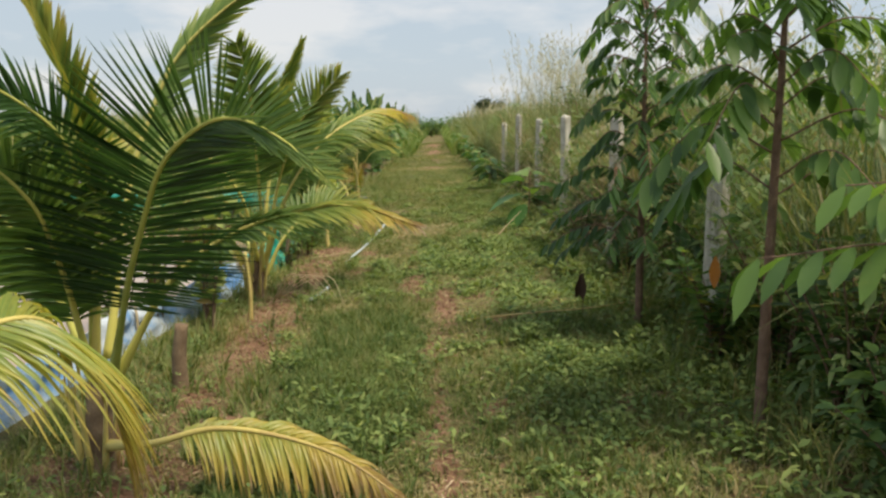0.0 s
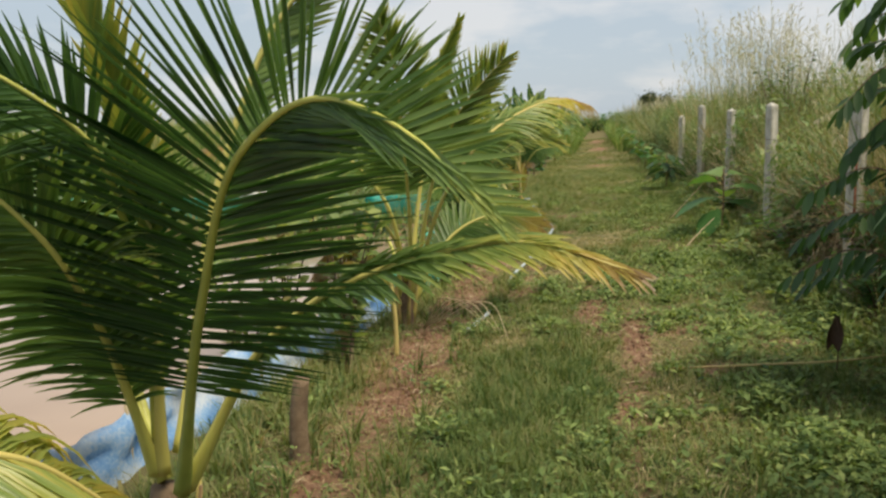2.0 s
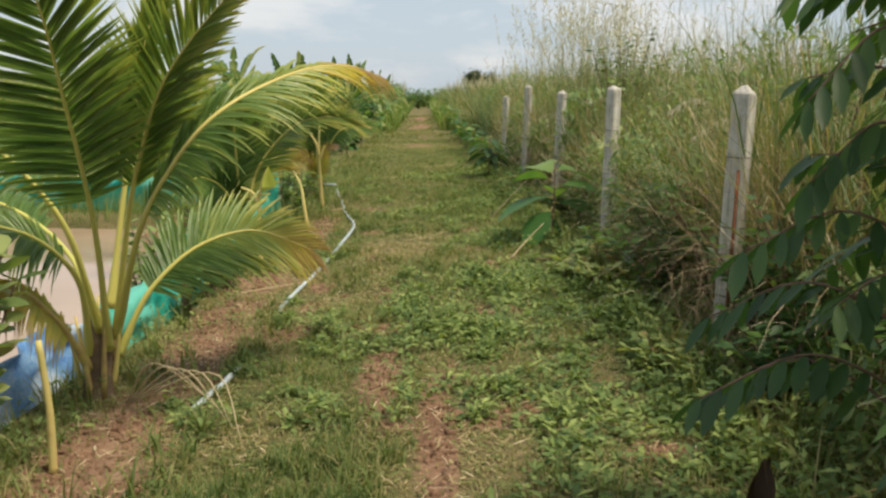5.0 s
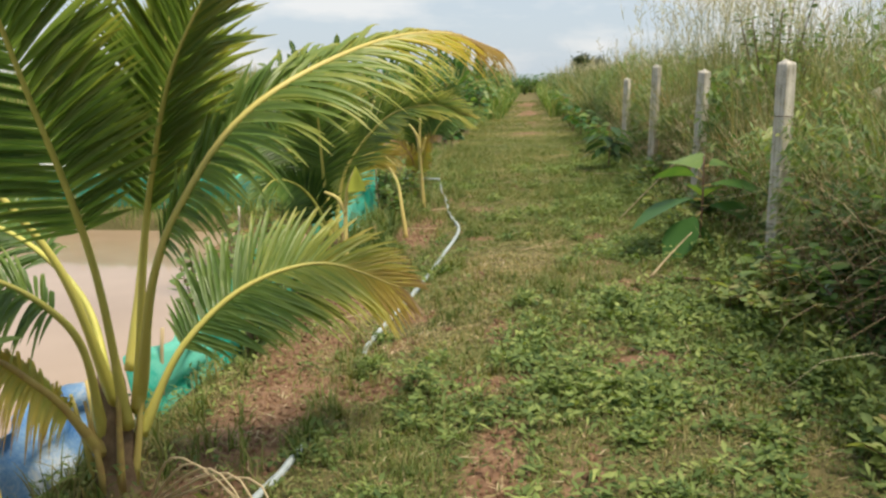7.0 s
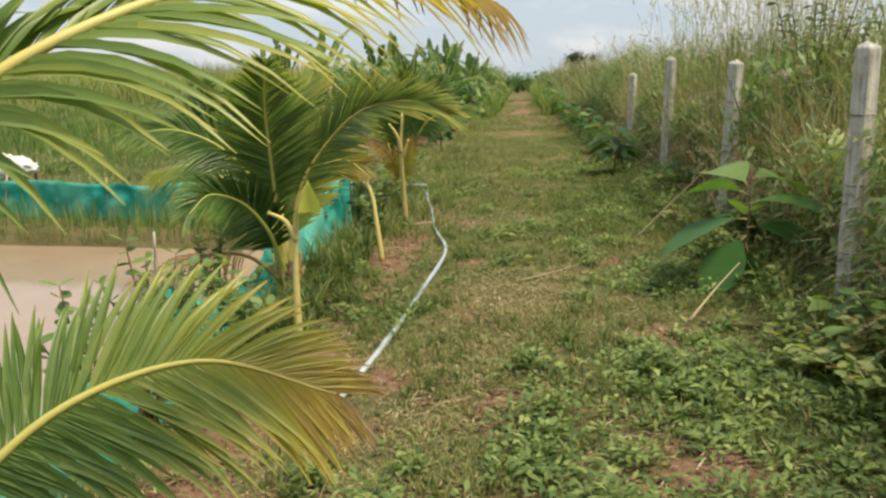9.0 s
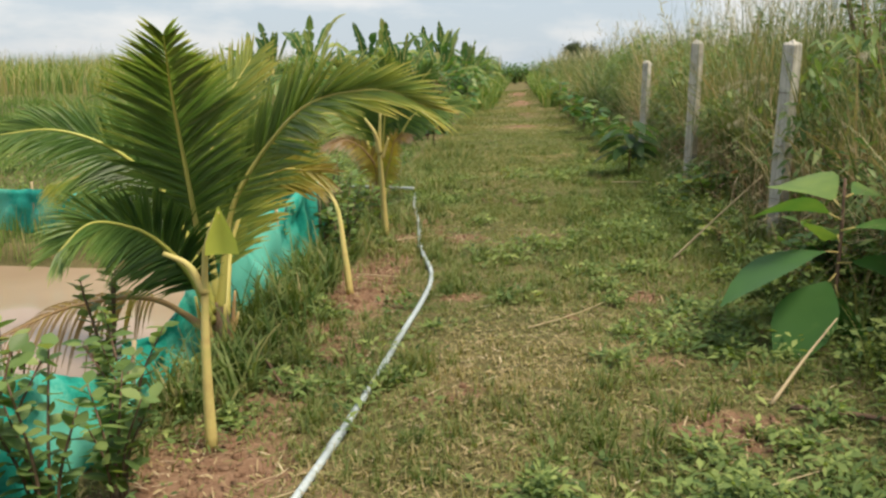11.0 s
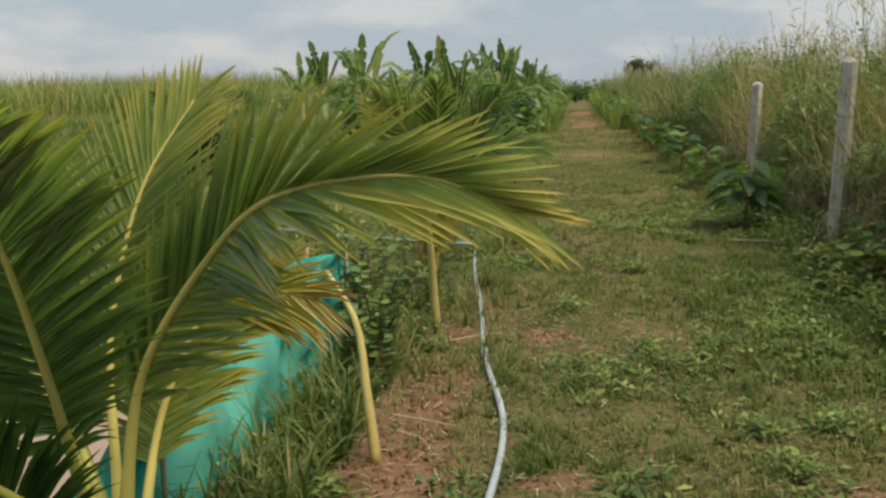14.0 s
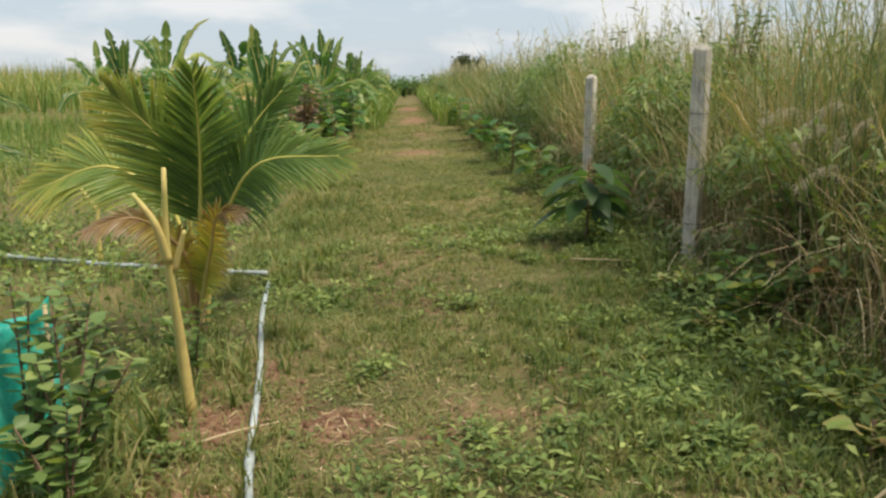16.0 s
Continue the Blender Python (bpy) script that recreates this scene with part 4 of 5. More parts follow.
for i, (x, y, h) in enumerate(((1.85, 3.7, 1.0), (1.9, 4.6, 1.0), (1.7, 5.1, 0.7), (1.8, 3.1, 0.6), (2.0, 7.9, 1.0), (2.0, 10.9, 0.9), (2.05, 13.9, 0.9), (2.0, 17.0, 0.8), (1.95, 9.3, 0.95), (1.95, 10.2, 0.8), (1.9, 8.3, 0.8), (2.0, 12.6, 0.7), (2.05, 19.6, 0.8), (1.95, 6.8, 0.8), (2.1, 5.8, 0.9), (1.7, 7.6, 0.55), (1.65, 9.6, 0.6), (1.6, 10.4, 0.5), (2.2, 3.0, 1.1), (1.7, 13.3, 0.45), (1.6, 16.6, 0.45))):
    shrub(on_ground(x, y), "dense green bush at the foot of the hedge", h, 0.42, 14, 15, 0.11, 0.055, "bush", dark_leaf, "bush", "hedge undergrowth", 0.3, 0.48 + 0.1 * (i % 3), 60 + i, 0.1)


def big_leaf_plant(place, height, n_leaves, L, seed, label, group="", tone=0.4, rise=0.55, width=0.62, blade=None, ways=()):
    """A sapling with a few very large, wavy leaves."""
    g = np.random.default_rng(seed)
    ob = thing("sapling", place, label, "sapling", group)
    part("stem", [tube(bend([(0, 0, -0.04), (0.01, 0.01, height * 0.5), (0.0, 0.0, height * 0.85)], 8), np.linspace(0.014, 0.007, 8), 6, 0.5)], bark, ob)
    prof = np.array([0.08, 0.5, 0.85, 1.0, 0.9, 0.55, 0.05])
    for i in range(n_leaves):
        a = i * 2.4 + g.uniform(-0.3, 0.3)
        u = 0.35 + 0.6 * i / n_leaves
        q = np.array([[0.0, 0.0, height * 0.85 * u]])
        D = np.array([ways[i]]) if i < len(ways) else np.array([[math.cos(a), math.sin(a), rise * g.uniform(0.4, 1.4)]])
        q2 = q + unit(D) * 0.07
        rib = tube(np.array([q[0], q2[0]]), [0.005, 0.004], 5, 0.5)
        bl = leaves(q2, D, np.array([[g.normal(0, 0.3), g.normal(0, 0.3), 1.0]]), L * g.uniform(0.75, 1.1), L * width * g.uniform(0.85, 1.1), float(np.clip(tone + g.normal(0, 0.15), 0, 1)), 0.55, 0.10, prof)
        leaf = part("leaf", [bl], blade or broad_leaf, ob)
        part("leaf_stalk", [rib], pale_stem, leaf)
    return ob


big_leaf_plant(on_ground(1.34, 12.5), 0.95, 9, 0.5, 3, "sapling with very large wavy green leaves beside the path", "saplings along the hedge", 0.48, 0.3, 0.66, None, ((0.3, -0.5, -1.3), (-0.7, -0.6, -0.5), (0.9, -0.2, 0.1), (-1.0, -0.3, 0.1), (0.2, 0.9, 0.3), (1.0, -0.3, 0.35), (-1.0, 0.1, 0.5), (-0.4, 0.8, 0.6)))
big_leaf_plant(on_ground(1.32, 14.9), 0.2, 6, 0.15, 32, "small bright green weed with rounded leaves", "saplings along the hedge", 0.85)
big_leaf_plant(on_ground(1.42, 10.6), 0.35, 14, 0.17, 33, "bright green leafy weed at the hedge foot", "saplings along the hedge", 0.8)
big_leaf_plant(on_ground(1.25, 16.5), 0.2, 9, 0.12, 34, "bright green leafy weed at the hedge foot", "saplings along the hedge", 0.75)
big_leaf_plant(on_ground(1.55, 11.2), 0.3, 8, 0.24, 31, "low weed with broad green leaves by a post", "saplings along the hedge", 0.6)
big_leaf_plant(on_ground(1.2, 19.45), 0.9, 24, 0.40, 4, "sapling with dark green and purplish large leaves", "saplings along the hedge", 0.3, 0.1, 0.42, dark_leaf)
for i, (x, y, h, L) in enumerate(((1.30, 23.0, 0.6, 0.3), (1.25, 25.3, 0.7, 0.32), (1.2, 27.2, 0.8, 0.34), (1.15, 30.0, 0.8, 0.34), (1.2, 33.0, 0.9, 0.36), (1.15, 37.0, 1.0, 0.4), (1.2, 42.0, 1.0, 0.4), (1.2, 48.0, 1.1, 0.4), (-1.9, 25.6, 0.75, 0.32), (-2.2, 27.4, 0.9, 0.36), (-1.85, 30.0, 0.9, 0.34), (-2.1, 32.5, 1.1, 0.36), (-1.8, 35.5, 1.1, 0.4), (-1.9, 39.5, 1.2, 0.4), (-1.8, 45.0, 1.4, 0.4), (-1.8, 52.0, 1.4, 0.4))):
    big_leaf_plant(on_ground(x, y), h * 1.15, 16, L, 100 + i, "broad-leaved green sapling at the edge of the path", "saplings far along the path", 0.5)


def pinnate_tree(place, label, height, lean, fronds, seed, first=0.25, reach=0.5, extra=(), tone=0.46, size=0.155):
    """A slim young tree with long compound leaves of drooping leaflets."""
    g = np.random.default_rng(seed)
    ob = thing("tree", place, label, "tree", "young trees along the hedge")
    line = bend([(0, 0, -0.06), (lean[0] * 0.3, lean[1] * 0.3, height * 0.4), (lean[0], lean[1], height)], 20)
    part("trunk", [tube(line, np.linspace(0.032, 0.008, 20), 8, 0.5)], bark, ob)
    s20 = np.linspace(0, 1, 20)
    jobs = []
    for i in range(fronds):
        u = first + (1 - first) * (i + g.uniform(0, 0.6)) / fronds
        a = i * 2.39 + g.uniform(-0.3, 0.3)
        q = np.array([np.interp(u, s20, line[:, c]) for c in range(3)])
        r = reach * g.uniform(0.65, 1.1) * (1.15 - 0.5 * u)
        jobs.append((q, q + np.array([0.55 * r * math.cos(a), 0.55 * r * math.sin(a), 0.14]), q + np.array([r * math.cos(a), r * math.sin(a), g.uniform(-0.1, 0.14)])))
    for a, b, c in extra:
        jobs.append(tuple(np.array(v) - np.array(place) for v in (a, b, c)))
    twig, P, D, N, LL, AA = [], [], [], [], [], []
    for q, mid, end in jobs:
        R = bend([q, mid, end], 16)
        twig.append(tube(R, np.linspace(0.006, 0.0025, 16), 5, 0.4))
        t = unit(np.gradient(R, axis=0))
        for v in np.linspace(0.28, 1.0, 9):
            x = np.array([np.interp(v, np.linspace(0, 1, 16), R[:, c]) for c in range(3)])
            tt = np.array([np.interp(v, np.linspace(0, 1, 16), t[:, c]) for c in range(3)])
            s = unit(np.cross(tt, (0, 0, 1.0)))
            for k in (-1, 1):
                P.append(x), D.append(s * k * 0.75 + tt * 0.6 + np.array([g.normal(0, 0.12), g.normal(0, 0.12), -0.45 + g.normal(0, 0.2)]))
                N.append((tt[0] * 0.3 + s[0] * k * 0.5, tt[1] * 0.3 + s[1] * k * 0.5, 1.0))
                # light from above put into the leaf colour: age rises with the twig's height
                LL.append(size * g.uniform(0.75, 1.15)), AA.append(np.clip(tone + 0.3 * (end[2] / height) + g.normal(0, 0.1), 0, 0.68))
    for w in twig:
        part("limb", [w], bark, ob)
    LL = np.array(LL)
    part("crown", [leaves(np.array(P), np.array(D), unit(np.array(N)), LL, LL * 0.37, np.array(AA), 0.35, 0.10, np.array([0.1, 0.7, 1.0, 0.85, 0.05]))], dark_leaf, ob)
    return ob


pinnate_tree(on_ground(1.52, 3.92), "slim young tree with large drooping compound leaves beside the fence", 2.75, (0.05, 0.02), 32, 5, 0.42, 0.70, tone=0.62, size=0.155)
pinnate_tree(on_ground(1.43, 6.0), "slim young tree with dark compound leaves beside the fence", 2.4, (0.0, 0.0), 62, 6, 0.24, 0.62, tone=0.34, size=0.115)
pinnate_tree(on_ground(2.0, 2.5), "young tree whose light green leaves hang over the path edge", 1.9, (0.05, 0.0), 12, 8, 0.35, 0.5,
             extra=(((2.0, 2.5, 0.9), (1.5, 2.62, 1.12), (1.02, 2.7, 1.07)), ((2.0, 2.5, 1.1), (1.6, 2.6, 1.32), (1.28, 2.7, 1.30))), tone=0.6)


for i, (x, y, h) in enumerate(((2.7, 15.6, 2.35), (3.2, 21.5, 2.2), (2.9, 9.8, 1.9), (3.6, 29.0, 2.4))):
    shrub(on_ground(x, y), "tall leafy bush rising out of the grass", h, 0.6, 16, 22, 0.12, 0.055, "bush", shrub_leaf, "bush", "bushes in the tall grass", 0.35, 0.35, 500 + i, 0.35)
shrub(on_ground(-2.18, 11.35), "small pale broad-leaved plant at the water's edge", 0.6, 0.2, 3, 4, 0.26, 0.13, "sapling", lime_leaf, "sapling", "", 0.4, 0.3, 520, 0.5)


# ---- banana grove ----
def banana_plant(place, height, n_leaves, seed, label):
    g = np.random.default_rng(seed)
    ob = thing("banana_plant", place, label, "banana plant", "banana grove")
    stem_h = height * 0.42
    part("trunk", [tube(bend([(0, 0, -0.1), (0.02, 0, stem_h * 0.5), (0.0, 0.03, stem_h)], 8), np.linspace(0.10, 0.05, 8), 8, 0.3)], pale_stem, ob)
    for i in range(n_leaves):
        a = i * 2.4 + g.uniform(-0.4, 0.4)
        el = radians(g.uniform(48, 84) if i < n_leaves * 0.45 else g.uniform(-5, 45))
        L = height * 0.60 * g.uniform(0.72, 1.12)
        c, e = math.cos(el), math.sin(el)
        q = lambda t, fall: (t * L * c * math.cos(a), 0.02 + t * L * c * math.sin(a), stem_h * 0.9 + t * L * e - fall * L)
        rib = bend([q(0, 0), q(0.4, 0), q(0.75, 0.03 + 0.05 * c), q(1.0, 0.06 + 0.34 * c)], 14)
        leaf = part("leaf", [tube(rib, np.linspace(0.022, 0.006, 14), 5, 0.2)], pale_stem, ob)
        T = unit(np.gradient(rib, axis=0))
        S = unit(np.cross(T, (0.3 * math.cos(a + 1.2), 0.3 * math.sin(a + 1.2) - 0.5, 1.0)))
        m = 26
        u = np.linspace(0.22, 1.0, m)
        Q, tt, ss = (np.stack([np.interp(u, np.linspace(0, 1, 14), M[:, c]) for c in range(3)], -1) for M in (rib, T, S))
        w = height * 0.088 * np.interp(u, [0.22, 0.34, 0.7, 0.92, 1.0], [0.25, 0.9, 1.0, 0.6, 0.05]) * g.uniform(0.86, 1.0, m)
        w[g.integers(3, m - 3, 3)] *= 0.45
        N = unit(np.cross(ss, unit(tt)))
        tone = np.clip(0.36 + g.normal(0, 0.24) + 0.1 * u, 0, 1)
        pieces = [ribbons(Q[None], ss[None], w[None], tone[None], N[None], 0.22)]
        part("blade", pieces, banana_leaf, leaf)
    return ob


for i, (x, y, h) in enumerate(((-3.0, 28.6, 2.35), (-4.6, 30.5, 2.5), (-3.4, 33.0, 2.7), (-6.2, 34.0, 2.9), (-2.8, 37.0, 3.0), (-4.6, 38.0, 3.3), (-7.6, 39.0, 3.5), (-9.2, 40.0, 3.3), (-3.0, 41.5, 3.35), (-6.0, 42.0, 3.5), (-2.6, 46.0, 3.0), (-4.2, 47.0, 3.4), (-2.6, 52.0, 3.0), (-2.7, 58.0, 3.0), (-2.8, 66.0, 3.2), (-3.2, 76.0, 3.2), (-10.6, 42.0, 3.0))):
    banana_plant(on_ground(x, y), h * (1.22 if x == -7.6 else 1.1), 11, 200 + i, "banana plant with upright torn green leaves in the grove")


for i, (x, y, h) in enumerate(((-2.6, 23.5, 0.7), (-2.9, 26.0, 1.1), (-3.6, 27.5, 1.3), (-2.5, 31.0, 1.5), (-4.6, 28.6, 1.3), (-3.0, 35.0, 1.7), (-5.6, 31.5, 1.5), (-2.4, 43.0, 1.8), (-2.4, 49.0, 1.9), (-7.2, 36.0, 1.6), (-2.4, 56.0, 1.9), (-2.4, 63.0, 1.9), (1.7, 55.0, 1.3), (1.7, 65.0, 1.5), (-2.5, 72.0, 2.0))):
    shrub(on_ground(x, y), "rounded green bush among the bananas", h * 1.2, h * 0.6, 14, 15, 0.20, 0.12, "bush", broad_leaf, "bush", "bushes among the bananas", 0.3, 0.45, 300 + i, 0.15)

big_leaf_plant(on_ground(-1.92, 25.7), 0.7, 14, 0.34, 61, "low plant with large rounded green leaves beside the path", "saplings far along the path", 0.5)
shrub(on_ground(-2.35, 28.8), "withered brown-leaved bush beside the bananas", 1.6, 0.7, 10, 12, 0.2, 0.1, "bush", withered, "bush", "bushes among the bananas", 0.5, 0.5, 340, 0.5)
shrub(on_ground(-2.2, 33.0), "rounded green bush among the bananas", 1.5, 0.8, 14, 15, 0.2, 0.12, "bush", broad_leaf, "bush", "bushes among the bananas", 0.3, 0.4, 341, 0.1)
shrub(on_ground(-2.15, 38.5), "rounded green bush among the bananas", 1.7, 0.9, 14, 15, 0.22, 0.13, "bush", broad_leaf, "bush", "bushes among the bananas", 0.3, 0.35, 342, 0.1)


for i, (x, y, h) in enumerate(((-1.6, 84.0, 1.9), (-0.5, 98.0, 2.0), (0.7, 101.0, 1.9), (1.7, 92.0, 2.1), (-1.4, 104.0, 2.4), (2.4, 80.0, 2.0), (2.2, 72.0, 1.9), (0.1, 108.0, 2.3))):
    shrub(on_ground(x, y), "low green bush where the path ends far off", h, h * 0.75, 14, 14, 0.3, 0.17, "bush", broad_leaf, "bush", "bushes at the end of the path", 0.3, 0.45, 350 + i, 0.08)
for i, (x, y, h) in enumerate(((1.36, 10.3, 0.26), (1.5, 10.55, 0.34), (1.22, 10.75, 0.2), (1.62, 10.0, 0.3), (1.42, 15.2, 0.2), (1.5, 13.6, 0.25), (1.45, 17.3, 0.22), (1.3, 8.3, 0.2))):
    shrub(on_ground(x, y), "bright green weed with small paired leaves at the hedge foot", h, 0.3, 8, 8, 0.085, 0.045, "weed", shrub_leaf, "weed", "leafy weeds at the hedge foot", 0.25, 0.8, 370 + i, 0.3)


def far_tree(x, y, h, seed):
    g = np.random.default_rng(seed)
    ob = thing("tree", on_ground(x, y), "distant dark green tree on the horizon", "tree", "distant trees")
    limbs, P = [tube(bend([(0, 0, -0.2), (0.1, 0, h * 0.3), (0.0, 0.1, h * 0.8)], 8), np.linspace(0.22, 0.05, 8), 6, 0.5)], []
    for i in range(11):
        a, u = g.uniform(0, 2 * np.pi), g.uniform(0.3, 0.8)
        e = np.array([h * 0.32 * math.cos(a) * g.uniform(0.5, 1), h * 0.32 * math.sin(a) * g.uniform(0.5, 1), h * (u + 0.18)])
        limbs.append(tube(bend([(0, 0, h * u * 0.8), e * 0.6 + np.array([0, 0, h * u * 0.35]), e], 5), np.linspace(0.08, 0.02, 5), 5, 0.5))
        P.append(e + g.normal(0, h * 0.085, (260, 3)))
    P = np.concatenate(P)
    n = len(P)
    part("trunk", limbs, bark, ob)
    part("crown", [leaves(P, g.normal(0, 1, (n, 3)), unit(g.normal(0, 1, (n, 3)) + np.array([0, 0, 1.0])), 0.32, 0.18, np.clip(g.normal(0.45, 0.2, n), 0, 1), 0.3)], far_leaf, ob)


for i, (x, y, h) in enumerate(((6.5, 118, 4.0), (8.5, 124, 4.4))):
    far_tree(x, y, h, 400 + i)


# ---- small single things ----
def dry_stalk(points, r, label, name="fallen_stalk", mat=None):
    ob = thing(name, points[0], label, "stalk", "dry stalks on the ground")
    P = bend(points, 12) - np.array(points[0])
    part("stem", [tube(P, np.linspace(r, r * 0.4, 12), 6, 0.6)], mat or dry, ob)
    return ob


def flat_line(a, b, lift=0.015, sway=0.05):
    mx, my = (a[0] + b[0]) / 2 + sway, (a[1] + b[1]) / 2
    return [on_ground(*a, lift), on_ground(mx, my, lift + 0.01), on_ground(*b, lift)]


dry_stalk([on_ground(0.86, 14.35, 0.02), (1.12, 14.3, 0.3), (1.42, 14.2, 0.65)], 0.009, "dry pale stalk leaning against the hedge")
dry_stalk([on_ground(0.84, 11.71, 0.02), (1.0, 11.85, 0.13), (1.18, 12.0, 0.28)], 0.009, "dry pale stalk leaning on a sapling")
dry_stalk(flat_line((0.91, 11.68), (1.5, 11.3)), 0.016, "broken brown branch lying by the hedge", "fallen_branch", bark)
dry_stalk(flat_line((-0.16, 12.82), (0.31, 13.3), 0.02, 0.05), 0.0045, "dry straw stalk on the path")
dry_stalk(flat_line((0.5, 10.88), (0.85, 11.06), 0.02, 0.03), 0.0045, "dry straw stalk on the path")
dry_stalk(flat_line((-1.55, 10.6), (-0.95, 11.0)), 0.007, "dry straw stalk on the bank")
dry_stalk(flat_line((-1.28, 15.45), (-0.95, 15.64), 0.04, 0.0), 0.007, "dry straw stalk across the bare soil")
dry_stalk(flat_line((-1.38, 14.26), (-1.04, 14.09), 0.03, 0.0), 0.006, "dry straw stalk across the bare soil")
dry_stalk(flat_line((0.9, 18.6), (1.75, 18.0), 0.06, 0.0), 0.006, "thin pale vine stem by the post")
dry_stalk([on_ground(0.24, 6.6, 0.03), (0.7, 6.42, 0.07), (1.22, 6.4, 0.12), (1.95, 6.6, 0.22)], 0.008, "thin pale green vine stretched above the grass", "vine", pale_stem)
dry_stalk(flat_line((-1.92, 13.0), (-1.31, 11.94), 0.07, 0.03), 0.016, "bent brown dead palm rib", "fallen_branch", dead)
for i in range(5):
    dry_stalk([on_ground(-1.55, 8.1, 0.02), (-1.35 + 0.1 * i, 7.95 - 0.06 * i, 0.12), (-1.05 + 0.06 * i, 7.9 - 0.12 * i, -0.06)], 0.006, "fallen grey palm leaflet", "dead_leaflet", dry)

dry_stalk([on_ground(-2.25, 11.3, -0.1), (-2.23, 11.25, 0.2), (-2.18, 11.15, 0.56)], 0.018, "white plastic stake standing at the water's edge", "stake", concrete)
hanging = thing("dead_leaf", (1.04, 6.15, 0.42), "dark brown curled dead leaf hanging from a vine", "leaf")
part("blade", [leaves(np.array([[0, 0, 0.0], [0.02, 0.01, 0.0]]), np.array([[0.1, 0, -1.0], [-0.25, 0.1, -1.0]]), np.array([[0.0, -1, 0.1], [0.4, -1, 0.0]]), 0.2, 0.07, 0.1, 0.0, 0.3)], dead, hanging)
part("stalk", [tube(np.array([(0.0, 0.0, 0.0), (0.03, 0.02, -0.12), (0.02, 0.02, -0.30)]), [0.003, 0.003, 0.003], 5, 0.3)], dead, hanging)
red = thing("red_leaf", (1.34, 4.1, 0.86), "withered orange-red leaf hanging in the tree", "leaf")
part("blade", [leaves(np.array([[0, 0, 0.0]]), np.array([[0.0, 0, -1.0]]), np.array([[0.1, -1, 0.1]]), 0.16, 0.06, 1.0, 0.0, 0.2)], dark_leaf, red)
part("stalk", [tube(np.array([(0.0, 0.0, 0.0), (0.05, -0.05, 0.05), (0.17, -0.15, 0.06)]), [0.002, 0.002, 0.002], 5, 0.3)], bark, red)

sack = thing("feed_sack", on_ground(-7.0, 17.6), "crumpled white sacks heaped on the far bank", "sack")
bm = bmesh.new()
bmesh.ops.create_icosphere(bm, subdivisions=4, radius=1.0)
for v in bm.verts:
    v.co = Vector((v.co.x * 0.42, v.co.y * 0.3, max(v.co.z, -0.6) * 0.17 + 0.11)) + noise.noise_vector(v.co * 2.2) * 0.09 + noise.noise_vector(v.co * 6) * 0.03
me = bpy.data.meshes.new("bag")
bm.to_mesh(me)
bm.free()
me.materials.append(sack_mat)
bag = new("bag", me)
bag.parent = sack
bag.location = (0, 0, 0.33)
heap = thing("plastic_sheet", on_ground(-8.4, 17.3), "crumpled black plastic sheet heaped on the far bank", "sheet")
bm = bmesh.new()
bmesh.ops.create_icosphere(bm, subdivisions=4, radius=1.0)
for v in bm.verts:
    v.co = Vector((v.co.x * 0.62, v.co.y * 0.4, max(v.co.z, -0.25) * 0.30 + 0.06)) + noise.noise_vector(v.co * 2.0) * 0.1 + noise.noise_vector(v.co * 5) * 0.035
me = bpy.data.meshes.new("folded_sheet")
bm.to_mesh(me)
bm.free()
me.materials.append(black_sheet)
new("folded_sheet", me).parent = heap
part("prop", [tube(np.array([(0.3 * a, 0.2 * b, -0.1), (0.3 * a, 0.2 * b, 0.2), (0.3 * a, 0.2 * b, 0.42)]), [0.03] * 3, 6, 0.4) for a in (-1, 1) for b in (-1, 1)], bark, sack)


# ---- turf, weeds and reeds ----
def scatter(n, x0, x1, y0, y1, g):
    return g.uniform(x0, x1, n), g.uniform(y0, y1, n)


g = np.random.default_rng(90)


def rooted(x, y, sink=0.006):
    return np.stack([x, y, ground_z(x, y) - sink], -1)


pieces = []
for n, y0, y1, x0, x1, wide, tall in ((115000, 1.2, 10.0, -2.3, 2.3, 0.0072, 1.0), (110000, 10.0, 18.0, -2.2, 2.2, 0.0075, 1.0), (90000, 18.0, 30.0, -2.4, 2.0, 0.007, 1.1), (80000, 30.0, 70.0, -2.6, 2.0, 0.014, 1.3)):
    x, y = scatter(n, x0, x1, y0, y1, g)
    b = bare(x, y)
    th = thatchy(x, y)
    keep = (g.uniform(0, 1, n) > b * 0.97) & (g.uniform(0, 1, n) > 0.25 * th) & (g.uniform(0, 1, n) < 0.25 + 1.1 * soft_noise(x, y, 7.0, 51)) & (x > bank_x(np.clip(y, 0, 15.6)) + 0.05)
    x, y, th = x[keep], y[keep], th[keep]
    edge_tall = np.interp(np.abs(x + 0.05), [0, 0.9, 1.5, 2.0], [0.8, 0.9, 1.4, 2.4])
    lush = soft_noise(x, y, 0.8, 14)
    h = (0.032 + 0.06 * lush**2) * (0.6 + 0.9 * soft_noise(x, y, 7.0, 51)) * edge_tall * tall * g.uniform(0.5, 1.4, len(x))
    age = np.clip(0.24 + 0.65 * th + 0.1 * g.normal(0, 1, len(x)), 0, 1)
    pieces.append(blades(rooted(x, y), h, wide, age, g.uniform(0.7, 2.4, len(x)), segs=2, tip=0.15))
stuff("turf_grass", pieces, turf, "short patchy yellow-green grass on the path", "grass")

